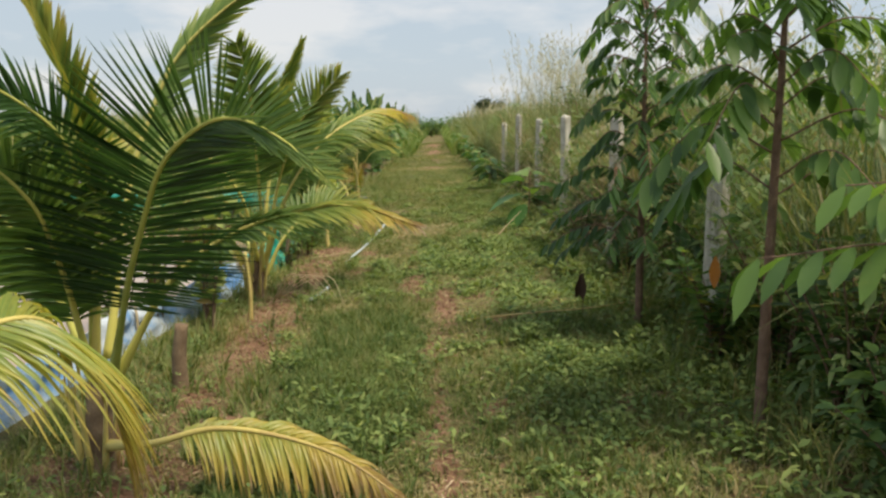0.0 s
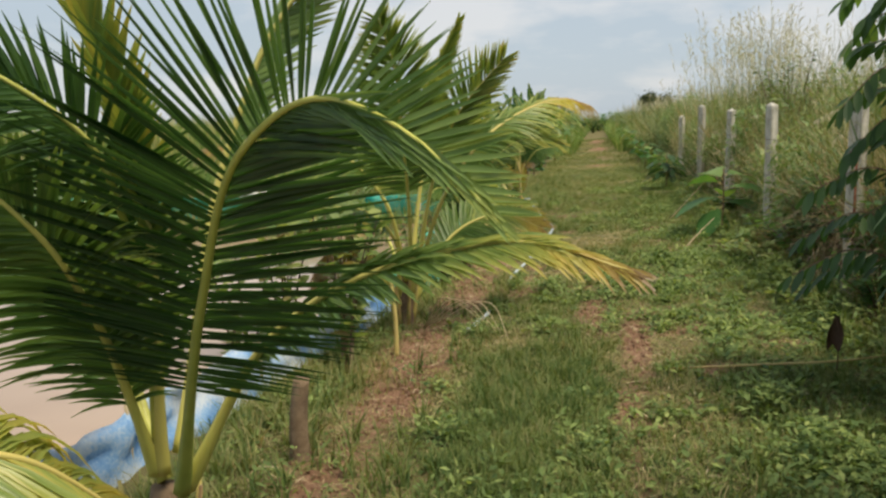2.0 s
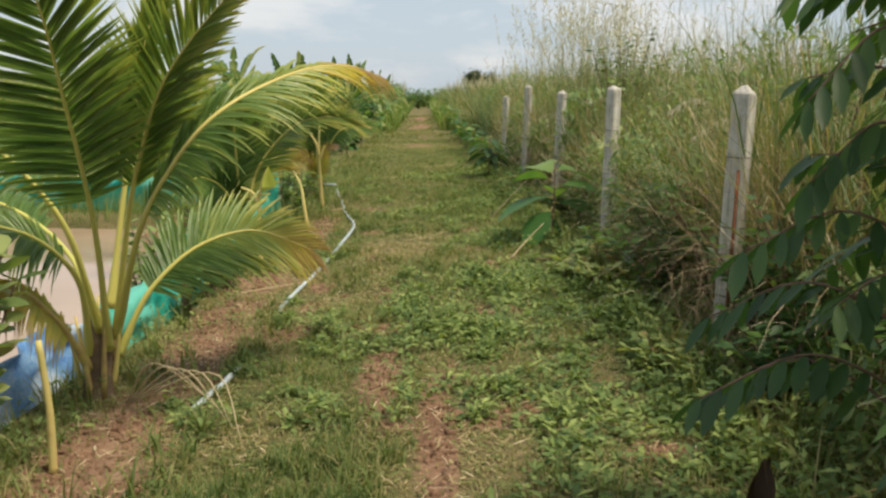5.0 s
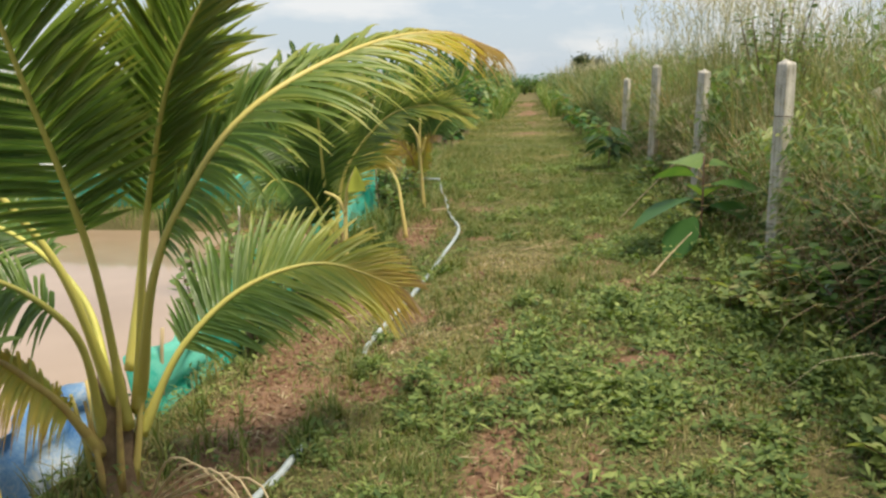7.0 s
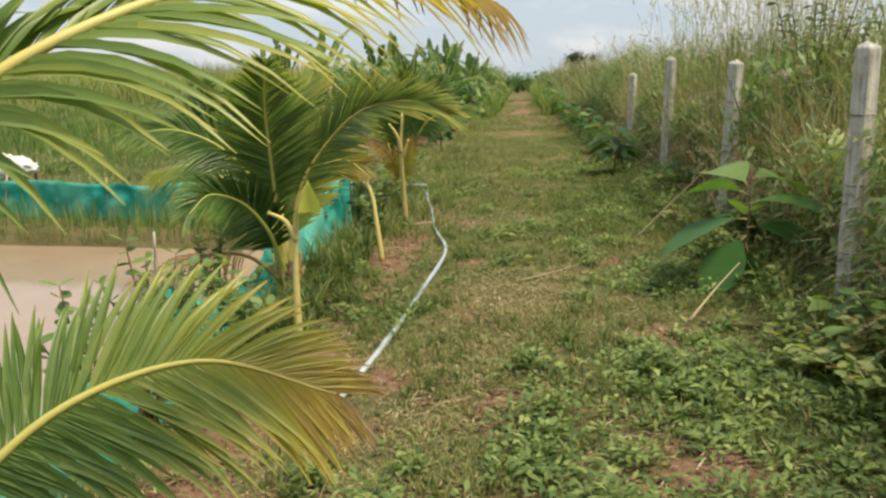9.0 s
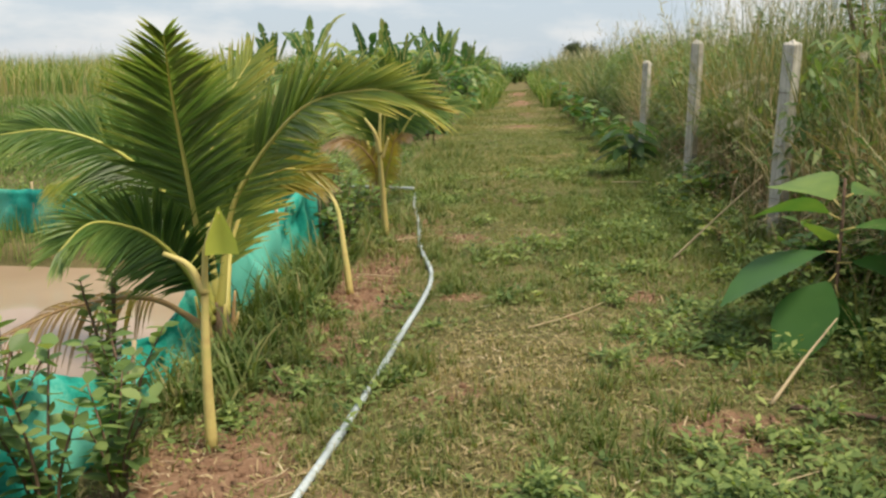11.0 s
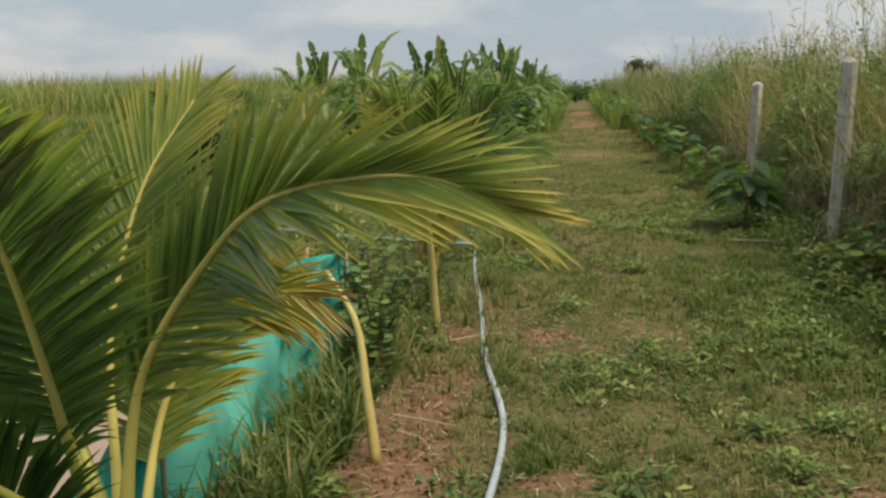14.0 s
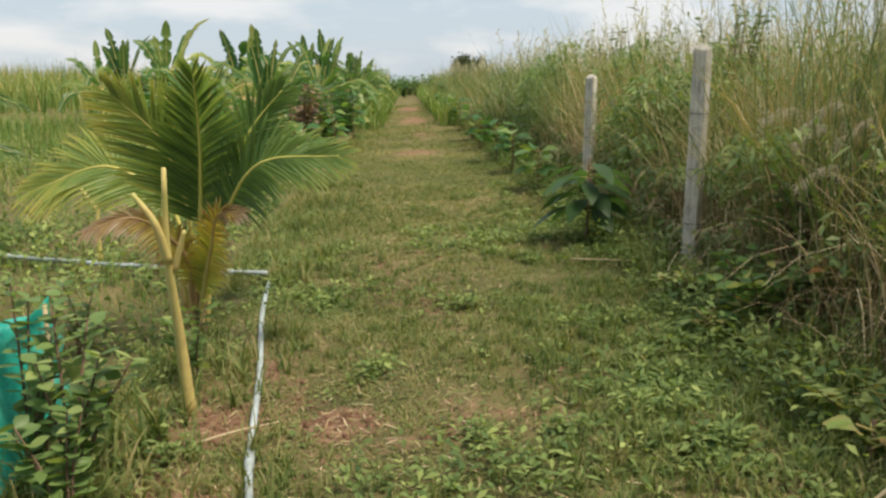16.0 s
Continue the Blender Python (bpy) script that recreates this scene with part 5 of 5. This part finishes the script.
# creeping grass and dead leaf pieces lying every way on the ground
pieces = []
for n, y0, y1, grow in ((75000, 1.3, 9.0, 1.0), (80000, 9.0, 19.0, 1.0), (30000, 19.0, 32.0, 1.8)):
    x, y = scatter(n, -2.1, 1.9, y0, y1, g)
    keep = (g.uniform(0, 1, n) > bare(x, y) * 0.85) & (g.uniform(0, 1, n) < 0.2 + 1.1 * soft_noise(x, y, 5.0, 53)) & (x > bank_x(np.clip(y, 0, 15.6)) + 0.05)
    x, y = x[keep], y[keep]
    n = len(x)
    a = g.uniform(0, 2 * np.pi, n)
    L = g.uniform(0.015, 0.05, n) * grow
    rise = g.uniform(-0.1, 0.9, n)
    D = unit(np.stack([np.cos(a), np.sin(a), rise], -1))
    s = np.array([0.0, 0.55, 1.0])
    C = np.stack([x, y, ground_z(x, y) + g.uniform(0.002, 0.025, n)], -1)[:, None] + D[:, None] * (L[:, None] * s)[..., None]
    C[..., 2] -= (0.5 * rise * L)[:, None] * s**2
    S = unit(np.stack([-np.sin(a), np.cos(a), g.normal(0, 0.4, n)], -1))
    W = (g.uniform(0.004, 0.011, n) * grow)[:, None] * np.array([0.6, 1.0, 0.2])
    tone = np.clip(0.22 + 0.75 * thatchy(x, y) + g.normal(0, 0.16, n), 0, 1)
    pieces.append(ribbons(C, np.repeat(S[:, None], 3, 1), W, np.repeat(tone[:, None], 3, 1)))
stuff("creeping_grass", pieces, turf, "matted creeping grass and dead leaf pieces on the path", "grass")

# crumbs of earth on the naked soil
x, y = scatter(60000, -2.0, 1.7, 1.5, 20.0, g)
keep = bare(x, y) > 0.35 + 0.6 * g.uniform(0, 1, len(x))
x, y = x[keep][:9000], y[keep][:9000]
n = len(x)
cube = np.array([(i, j, k) for i in (-1, 1) for j in (-1, 1) for k in (-1, 1)], float) * 0.6
V = np.stack([x, y, ground_z(x, y)], -1)[:, None] + (cube[None] + g.normal(0, 0.28, (n, 8, 3))) * (g.uniform(0.15, 1.0, n) ** 2 * 0.022 + 0.003)[:, None, None]
face = np.array([(0, 1, 3, 2), (4, 6, 7, 5), (0, 4, 5, 1), (2, 3, 7, 6), (0, 2, 6, 4), (1, 5, 7, 3)])
stuff("soil_crumbs", [(V.reshape(-1, 3), (face[None] + 8 * np.arange(n)[:, None, None]).reshape(-1, 4), np.ones(n * 8))], soil_mat, "loose red-brown crumbs of earth", "soil")

# longer tufts on the bank and verge
def tufts(x, y, per, h0, h1, w, age):
    """Fans of grass blades that arch out of one root."""
    X, Y = np.repeat(x, per) + g.normal(0, 0.018, len(x) * per), np.repeat(y, per) + g.normal(0, 0.018, len(x) * per)
    size = np.repeat(g.uniform(0.6, 1.3, len(x)), per)
    tone = np.repeat(g.normal(age, 0.14, len(x)), per)
    return blades(rooted(X, Y), g.uniform(h0, h1, len(X)) * size, w, np.clip(tone + g.normal(0, 0.07, len(X)), 0, 1), g.uniform(0.5, 2.3, len(X)), segs=4)


pieces = []
x, y = scatter(2600, -2.25, -1.0, 2.0, 26.0, g)
keep = (soft_noise(x, y, 1.2, 15) > 0.55 - 0.25 * (x < -1.62)) & (g.uniform(0, 1, len(x)) > bare(x, y)) & (x > bank_x(np.clip(y, 0, 15.6)) + 0.05)
pieces.append(tufts(x[keep], y[keep], 10, 0.08, 0.28, 0.009, 0.34))
x, y = scatter(1900, -0.95, -0.1, 3.2, 7.4, g)
keep = blob(x, y, -0.55, 5.2, 0.5, 2.2) > g.uniform(0, 1, len(x))
pieces.append(tufts(x[keep], y[keep], 16, 0.06, 0.16, 0.0055, 0.13))
x, y = scatter(170, -1.86, -1.45, 11.6, 15.8, g)
pieces.append(tufts(x, y, 9, 0.14, 0.40, 0.016, 0.18))
x, y = scatter(350, 0.2, 1.2, 14.5, 18.0, g)
pieces.append(tufts(x, y, 14, 0.06, 0.16, 0.006, 0.2))
x, y = scatter(350, 0.4, 1.2, 3.2, 6.5, g)
pieces.append(tufts(x, y, 14, 0.06, 0.16, 0.006, 0.2))
x, y = scatter(1000, 1.3, 1.9, 2.0, 40.0, g)
pieces.append(tufts(x, y, 11, 0.12, 0.42, 0.008, 0.34))
x, y = scatter(7000, -1.2, 1.4, 2.0, 24.0, g)
hose_x = np.interp(y, [7.9, 8.4, 10.1, 11.4, 12.6, 14.2, 15.1, 16.4, 17.6], [-1.17, -1.09, -1.05, -0.94, -0.87, -0.83, -1.0, -1.17, -1.35])
keep = (0.5 * soft_noise(x, y, 0.9, 71) + 0.5 * soft_noise(x, y, 2.6, 72) > 0.46) & (g.uniform(0, 1, len(x)) > bare(x, y)) & (np.abs(x - hose_x) > 0.1)
pieces.append(tufts(x[keep], y[keep], 13, 0.04, 0.12, 0.0058, 0.30))
for cx, cy, rx, ry, n in ((-0.74, 12.3, 0.1, 0.2, 24), (-1.08, 12.3, 0.08, 0.3, 16), (-0.66, 13.84, 0.1, 0.2, 20), (-1.08, 11.6, 0.08, 0.3, 12), (-0.88, 12.0, 0.05, 0.2, 12), (-1.45, 12.6, 0.18, 0.5, 50), (-0.34, 7.3, 0.2, 0.4, 60), (-1.05, 9.7, 0.12, 0.35, 46), (-0.55, 6.3, 0.22, 0.5, 60), (-1.05, 8.8, 0.1, 0.4, 36), (0.3, 11.6, 0.3, 0.5, 50), (-0.9, 15.0, 0.12, 0.4, 30)):
    pieces.append(tufts(g.normal(cx, rx * 0.6, n), g.normal(cy, ry * 0.6, n), 14, 0.05, 0.15, 0.0075, 0.3))
stuff("grass_tufts", pieces, turf, "longer green grass tufts on the bank and verge", "grass")


def weed_patch(x, y, h, L):
    """Low broad-leaved weeds: little rosettes of leaves on short stems."""
    k = 7
    n = len(x)
    X, Y = np.repeat(x, k), np.repeat(y, k)
    a = g.uniform(0, 2 * np.pi, n * k)
    r = g.uniform(0.005, 0.05, n * k)
    X, Y = X + r * np.cos(a), Y + r * np.sin(a)
    P = np.stack([X, Y, ground_z(X, Y) + np.repeat(h, k) * g.uniform(0.15, 1.0, n * k)], -1)
    D = np.stack([np.cos(a), np.sin(a), g.uniform(-0.1, 1.3, n * k)], -1)
    N = unit(np.stack([g.normal(0, 0.3, n * k), g.normal(0, 0.3, n * k), np.ones(n * k)], -1))
    return leaves(P, D, N, L * g.uniform(0.35, 1.3, n * k), L * 0.42 * g.uniform(0.4, 1.2, n * k), np.clip(np.repeat(g.normal(0.45, 0.2, n), k), 0, 1), 0.3, 0.1, np.array([0.15, 1.0, 0.1]))


pieces = []
x, y = scatter(22000, -1.9, 1.7, 1.2, 22.0, g)
lush = soft_noise(x, y, 0.9, 21) * 0.6 + soft_noise(x, y, 2.6, 22) * 0.4
side = np.interp(x, [-1.9, -0.9, -0.2, 0.2, 0.5, 1.7], [-0.02, -0.04, -0.06, -0.06, 0.04, 0.12])
keep = (lush + 0.5 * side > 0.62) & (g.uniform(0, 1, len(x)) > bare(x, y)) & (g.uniform(0, 1, len(x)) > 0.8 * thatchy(x, y))
x, y = x[keep], y[keep]
pieces.append(weed_patch(x, y, g.uniform(0.02, 0.09, len(x)), 0.064))
for cx, cy, rx, ry, n in ((0.75, 4.6, 0.45, 1.5, 420), (-0.5, 4.4, 0.45, 0.8, 260), (-0.08, 9.7, 0.2, 0.7, 260), (0.35, 9.1, 0.35, 0.25, 240), (0.6, 10.6, 0.4, 0.35, 220), (0.6, 15.8, 0.5, 1.3, 130), (-0.9, 12.3, 0.25, 0.8, 60), (-0.2, 14.9, 0.5, 0.5, 80), (0.8, 12.5, 0.35, 0.5, 180)):
    x, y = g.normal(cx, rx * 0.55, n), g.normal(cy, ry * 0.55, n)
    keep = g.uniform(0, 1, n) > bare(x, y)
    x, y = x[keep], y[keep]
    pieces.append(weed_patch(x, y, g.uniform(0.03, 0.13, len(x)), 0.06))
# rounded leafy clumps, tallest in the middle
spots = [(-0.03, 10.23, 0.2), (-0.13, 10.84, 0.14), (0.14, 9.32, 0.2), (-0.64, 9.26, 0.18), (0.49, 10.72, 0.2), (-0.94, 5.5, 0.16), (0.68, 5.91, 0.25), (0.76, 5.26, 0.3), (-0.2, 5.3, 0.16), (-1.06, 7.67, 0.16), (-0.09, 15.37, 0.10), (0.26, 15.31, 0.08), (0.0, 17.5, 0.13), (0.62, 15.5, 0.12), (0.86, 15.09, 0.14), (1.4, 16.5, 0.16), (1.15, 17.0, 0.16), (1.3, 9.2, 0.22), (1.35, 8.6, 0.2), (1.2, 10.1, 0.18), (1.1, 5.0, 0.25)]
spots += [(px, py, g.uniform(0.04, 0.10)) for px, py in zip(np.r_[g.uniform(0.25, 1.5, 90), g.uniform(-1.5, -0.5, 36)], np.r_[g.uniform(3.0, 24.0, 90), g.uniform(3.0, 22.0, 36)])]
for cx, cy, r in spots:
    n = int(1700 * r * r + 14)
    a, q = g.uniform(0, 2 * np.pi, n), np.abs(g.normal(0, 0.8 * r, n))
    q = q * (0.55 + 0.9 * soft_noise(3 * np.cos(a) + cx, 3 * np.sin(a) + cy, 0.8, 27))
    long, turn = g.uniform(1.0, 2.2), g.uniform(0, np.pi)
    dx, dy = q * long * np.cos(a), q * np.sin(a)
    pieces.append(weed_patch(cx + dx * np.cos(turn) - dy * np.sin(turn), cy + dx * np.sin(turn) + dy * np.cos(turn), (0.03 + min(0.6 * r, 0.12) * np.clip(1 - (q / r) ** 2, 0.1, 1)) * g.uniform(0.7, 1.3, n), 0.052))
x, y = scatter(3500, 1.2, 1.95, 2.0, 30.0, g)
pieces.append(weed_patch(x, y, g.uniform(0.05, 0.3, len(x)), 0.07))
x, y = scatter(1100, -2.1, -1.3, 3.0, 18.0, g)
keep = g.uniform(0, 1, len(x)) > bare(x, y)
x, y = x[keep], y[keep]
pieces.append(weed_patch(x, y, g.uniform(0.03, 0.2, len(x)), 0.05))
x, y = scatter(5200, -9.0, -1.9, 16.6, 30.0, g)
keep = soft_noise(x, y, 0.5, 24) * 0.6 + soft_noise(x, y, 1.6, 25) * 0.4 > 0.5
x, y = x[keep], y[keep]
pieces.append(weed_patch(x, y, g.uniform(0.08, 0.42, len(x)), 0.10))
stuff("weeds", pieces, weed, "low broad-leaved green weeds between the grass", "weeds")

# straw and dead leaves on the ground
x, y = scatter(24000, -1.9, 1.6, 1.5, 20.0, g)
keep = g.uniform(0, 1, len(x)) < 0.12 + 0.8 * np.maximum(thatchy(x, y), bare(x, y) * 0.9)
x, y = x[keep], y[keep]
n = len(x)
a = g.uniform(0, 2 * np.pi, n)
D = np.stack([np.cos(a), np.sin(a), g.normal(0, 0.12, n)], -1)
straw = leaves(np.stack([x, y, ground_z(x, y) + g.uniform(0.004, 0.03, n)], -1), D, np.tile([0, 0, 1.0], (n, 1)), g.uniform(0.02, 0.11, n), g.uniform(0.002, 0.007, n), g.uniform(0.1, 0.8, n), 0.05, 0.1, np.array([0.7, 1.0, 0.4]))
stuff("straw_litter", [straw], dry, "dry straw and leaf litter on the ground", "litter")


def reed_bed(n, x0, x1, y0, y1, h0, h1, w, age, lean, segs=5, wind=(0.02, -0.02)):
    x, y = scatter(n, x0, x1, y0, y1, g)
    clump = soft_noise(x, y, 0.7, 31)
    keep = g.uniform(0, 1, n) < 0.35 + 0.9 * clump
    x, y, clump = x[keep], y[keep], clump[keep]
    h = g.uniform(h0, h1, len(x)) * (0.62 + 0.35 * clump + 0.35 * soft_noise(x, y, 0.28, 35))
    return blades(rooted(x, y, 0.03), h, w, np.clip(g.normal(age, 0.2, len(x)) + 0.75 * (soft_noise(x, y, 0.45, 33) - 0.5), 0, 1), g.uniform(lean[0], lean[1], len(x)), wind, segs)


pieces = [
    reed_bed(7000, 2.0, 3.2, -1.0, 12.0, 0.5, 2.1, 0.016, 0.38, (0.4, 2.1), 6),
    reed_bed(3000, 1.9, 3.2, -1.0, 12.0, 1.0, 2.3, 0.008, 0.5, (0.3, 1.9)),
    reed_bed(12000, 1.92, 3.2, 12.0, 30.0, 0.5, 2.2, 0.016, 0.36, (0.4, 2.2), 6),
    reed_bed(4500, 1.9, 3.2, 12.0, 30.0, 1.0, 2.3, 0.008, 0.5, (0.3, 1.9)),
    reed_bed(2200, 2.5, 4.4, 11.5, 18.0, 1.9, 2.9, 0.012, 0.25, (0.2, 1.4), 5),
    reed_bed(11000, 3.2, 8.0, -1.0, 34.0, 1.6, 3.0, 0.02, 0.45, (0.4, 2.4)),
    reed_bed(15000, 1.6, 5.0, 30.0, 60.0, 1.2, 2.5, 0.026, 0.25, (0.6, 2.5), 5),
    reed_bed(12000, 5.0, 26.0, 20.0, 75.0, 1.8, 3.0, 0.04, 0.5, (0.5, 2.2), 4),
    reed_bed(9000, 1.6, 30.0, 60.0, 135.0, 1.8, 2.9, 0.07, 0.5, (0.5, 1.8), 3),
]
stuff("tall_grass", pieces, reed, "tall tangled green and straw-coloured grass behind the fence", "tall grass")

pieces = [
    reed_bed(4200, 1.8, 2.6, 8.0, 24.0, 0.4, 1.4, 0.007, 0.35, (0.5, 2.6), 5),
    reed_bed(4200, 1.9, 2.9, 7.5, 14.5, 0.4, 1.4, 0.009, 0.4, (0.4, 2.6), 6),
    reed_bed(2400, 1.95, 3.0, 14.5, 24.0, 0.4, 1.5, 0.009, 0.45, (0.4, 2.6), 6),
    reed_bed(2600, 1.85, 2.7, 6.0, 26.0, 0.6, 1.7, 0.012, 0.45, (0.5, 2.4), 6),
    reed_bed(1300, 1.6, 2.1, 8.0, 24.0, 0.3, 0.9, 0.008, 0.4, (1.0, 2.9), 5),
]
stuff("dry_grass", pieces, dry, "dead brown grass stems tangled at the hedge foot", "dry grass")

# climbing leaves through the hedge: hanging curtains with gaps between them
n = 120000
x, y = 1.72 + 1.7 * g.uniform(0, 1, n) ** 1.5, g.uniform(1.0, 34.0, n)
up = g.uniform(0, 1, n) ** 1.15
lush = 0.5 * soft_noise(x + up, y + 1.7 * up, 0.6, 61) + 0.5 * soft_noise(x * 1.5 + 2.5 * up, y + 2.1 * up, 1.7, 62)
keep = lush > 0.44 + 0.22 * g.uniform(0, 1, n)
x, y, up = x[keep], y[keep], up[keep]
n = len(x)
z = ground_z(x, y) + 0.06 + up * (0.7 + 0.55 * (x - 1.7) + 1.1 * soft_noise(x, y, 0.45, 63))
a = g.uniform(0, 2 * np.pi, n)
size = g.uniform(0.6, 1.5, n) * (0.7 + 0.6 * soft_noise(x, y, 0.8, 64))
tone = np.clip(0.24 + 0.42 * soft_noise(x, y, 0.7, 65) + g.normal(0, 0.15, n), 0, 0.95)
vine = leaves(np.stack([x, y, z], -1), np.stack([np.cos(a), np.sin(a), g.uniform(-0.9, 0.4, n)], -1), unit(np.stack([g.normal(-0.4, 0.5, n), g.normal(-0.2, 0.5, n), np.ones(n)], -1)), 0.075 * size, 0.03 * size, tone, 0.4, profile=np.array([0.15, 1.0, 0.08]))
stuff("hedge_vines", [vine], shrub_leaf, "green climbing leaves tangled in the tall grass", "vines")

# flowering canes above the tall grass
x, y = scatter(900, 2.2, 9.0, 2.0, 34.0, g)
x2, y2 = g.normal(2.45, 0.45, 230), g.normal(17.0, 1.5, 230)
x3, y3 = scatter(1500, 3.0, 26.0, 34.0, 110.0, g)
x, y = np.r_[x, x2, x3], np.r_[y, y2, y3]
h = np.r_[g.uniform(1.7, 2.5, 900), g.uniform(2.2, 3.1, 230), g.uniform(2.1, 3.0, 1500)]
w = np.r_[np.full(1130, 0.006), np.full(1500, 0.012)]
canes = blades(rooted(x, y), h, w, np.full(len(x), 0.28), g.uniform(0.05, 0.5, len(x)), (-0.01, 0.0), 4, 0.4)
stuff("grass_canes", [canes], reed, "thin tall canes rising above the grass", "tall grass")
top = canes[0].reshape(len(x), 5, 2, 3).mean(2)
k = 9
u = np.tile(np.linspace(0.0, 1.0, k), len(x))
P = np.repeat(top[:, 3], k, 0) * (1 - u[:, None]) + np.repeat(top[:, 4], k, 0) * u[:, None]
P = np.repeat(top[:, 4], k, 0) + (P - np.repeat(top[:, 4], k, 0)) * 0.6
D = np.stack([g.normal(0, 1, len(P)), g.normal(0, 1, len(P)), np.full(len(P), 1.8)], -1)
stuff("seed_plumes", [leaves(P, D, unit(g.normal(0, 1, (len(P), 3))), 0.13 * np.repeat(np.where(w > 0.01, 1.7, 1.0), k), 0.014 * np.repeat(np.where(w > 0.01, 2.2, 1.0), k), 0.5, 0.3, 0.0, np.array([0.5, 1.0, 0.2]))], plume, "pale feathery seed heads of the tall grass", "tall grass")

# the field beyond the pond
pieces = [
    reed_bed(16000, -9.0, -2.0, 16.3, 27.0, 0.08, 0.3, 0.011, 0.15, (0.5, 2.0), 3),
    reed_bed(18000, -16.0, -2.4, 24.0, 44.0, 0.15, 0.45, 0.018, 0.12, (0.4, 1.6), 3),
    reed_bed(14000, -30.0, -8.0, 17.5, 50.0, 0.25, 0.7, 0.026, 0.15, (0.3, 1.5), 3),
    reed_bed(14000, -60.0, -11.0, 54.0, 98.0, 1.7, 2.9, 0.06, 0.42, (0.4, 1.5), 3),
    reed_bed(7000, -60.0, -2.4, 90.0, 140.0, 2.4, 3.5, 0.10, 0.6, (0.1, 0.4), 3),
    reed_bed(2500, -3.0, 2.0, 112.0, 150.0, 0.9, 1.8, 0.09, 0.25, (0.3, 1.5), 3),
    reed_bed(4500, -3.0, -1.15, 40.0, 112.0, 0.5, 1.5, 0.05, 0.2, (0.4, 1.8), 3),
    reed_bed(4500, 0.75, 2.0, 40.0, 112.0, 0.5, 1.5, 0.05, 0.2, (0.4, 1.8), 3),
    reed_bed(5000, -3.4, -2.1, 46.0, 100.0, 0.8, 1.6, 0.05, 0.3, (0.1, 0.5), 3),
    reed_bed(3500, -9.0, -2.2, 15.55, 16.1, 0.2, 0.6, 0.010, 0.5, (0.2, 0.9), 3),
    reed_bed(3500, -24.0, -9.0, 15.5, 18.0, 0.5, 1.2, 0.02, 0.4, (0.2, 0.7), 3),
]
stuff("field_grass", pieces, meadow, "rough green and yellow grass field behind the pond", "grass")

# drooping feathery grass heads in front of the hedge
for i, (x, y, z) in enumerate(((2.02, 17.4, 1.25), (2.1, 17.1, 1.15), (2.05, 16.9, 1.3), (2.15, 17.6, 1.05), (1.95, 16.7, 0.95), (2.2, 16.8, 1.2), (2.1, 14.2, 1.5), (2.15, 10.7, 1.5), (2.2, 10.2, 1.35))):
    base = on_ground(x + 0.25, y + 0.1, -0.03)
    ob = thing("plume_grass", base, "dry grass stalk with a drooping beige feathery head", "grass", "feathery grass heads")
    line = bend([(0, 0, 0), (-0.06, -0.03, z * 0.6), (-0.2, -0.08, z - base[2]), (-0.42, -0.16, z - base[2] - 0.06 - 0.03 * (i % 3))], 24)
    part("stalk", [tube(line, np.linspace(0.0035, 0.0012, 24), 5, 0.5)], dry, ob)
    P = np.repeat(line[15:], 16, 0) + g.normal(0, 0.004, (144, 3))
    D = np.repeat(unit(np.gradient(line, axis=0))[15:], 16, 0) + g.normal(0, 0.45, (144, 3)) - np.array([0, 0, 0.35])
    part("seed_head", [leaves(P, D, unit(g.normal(0, 1, (144, 3))), g.uniform(0.04, 0.09, 144), 0.006, 0.3, 0.4, 0.0, np.array([0.6, 1.0, 0.2]))], plume, ob)
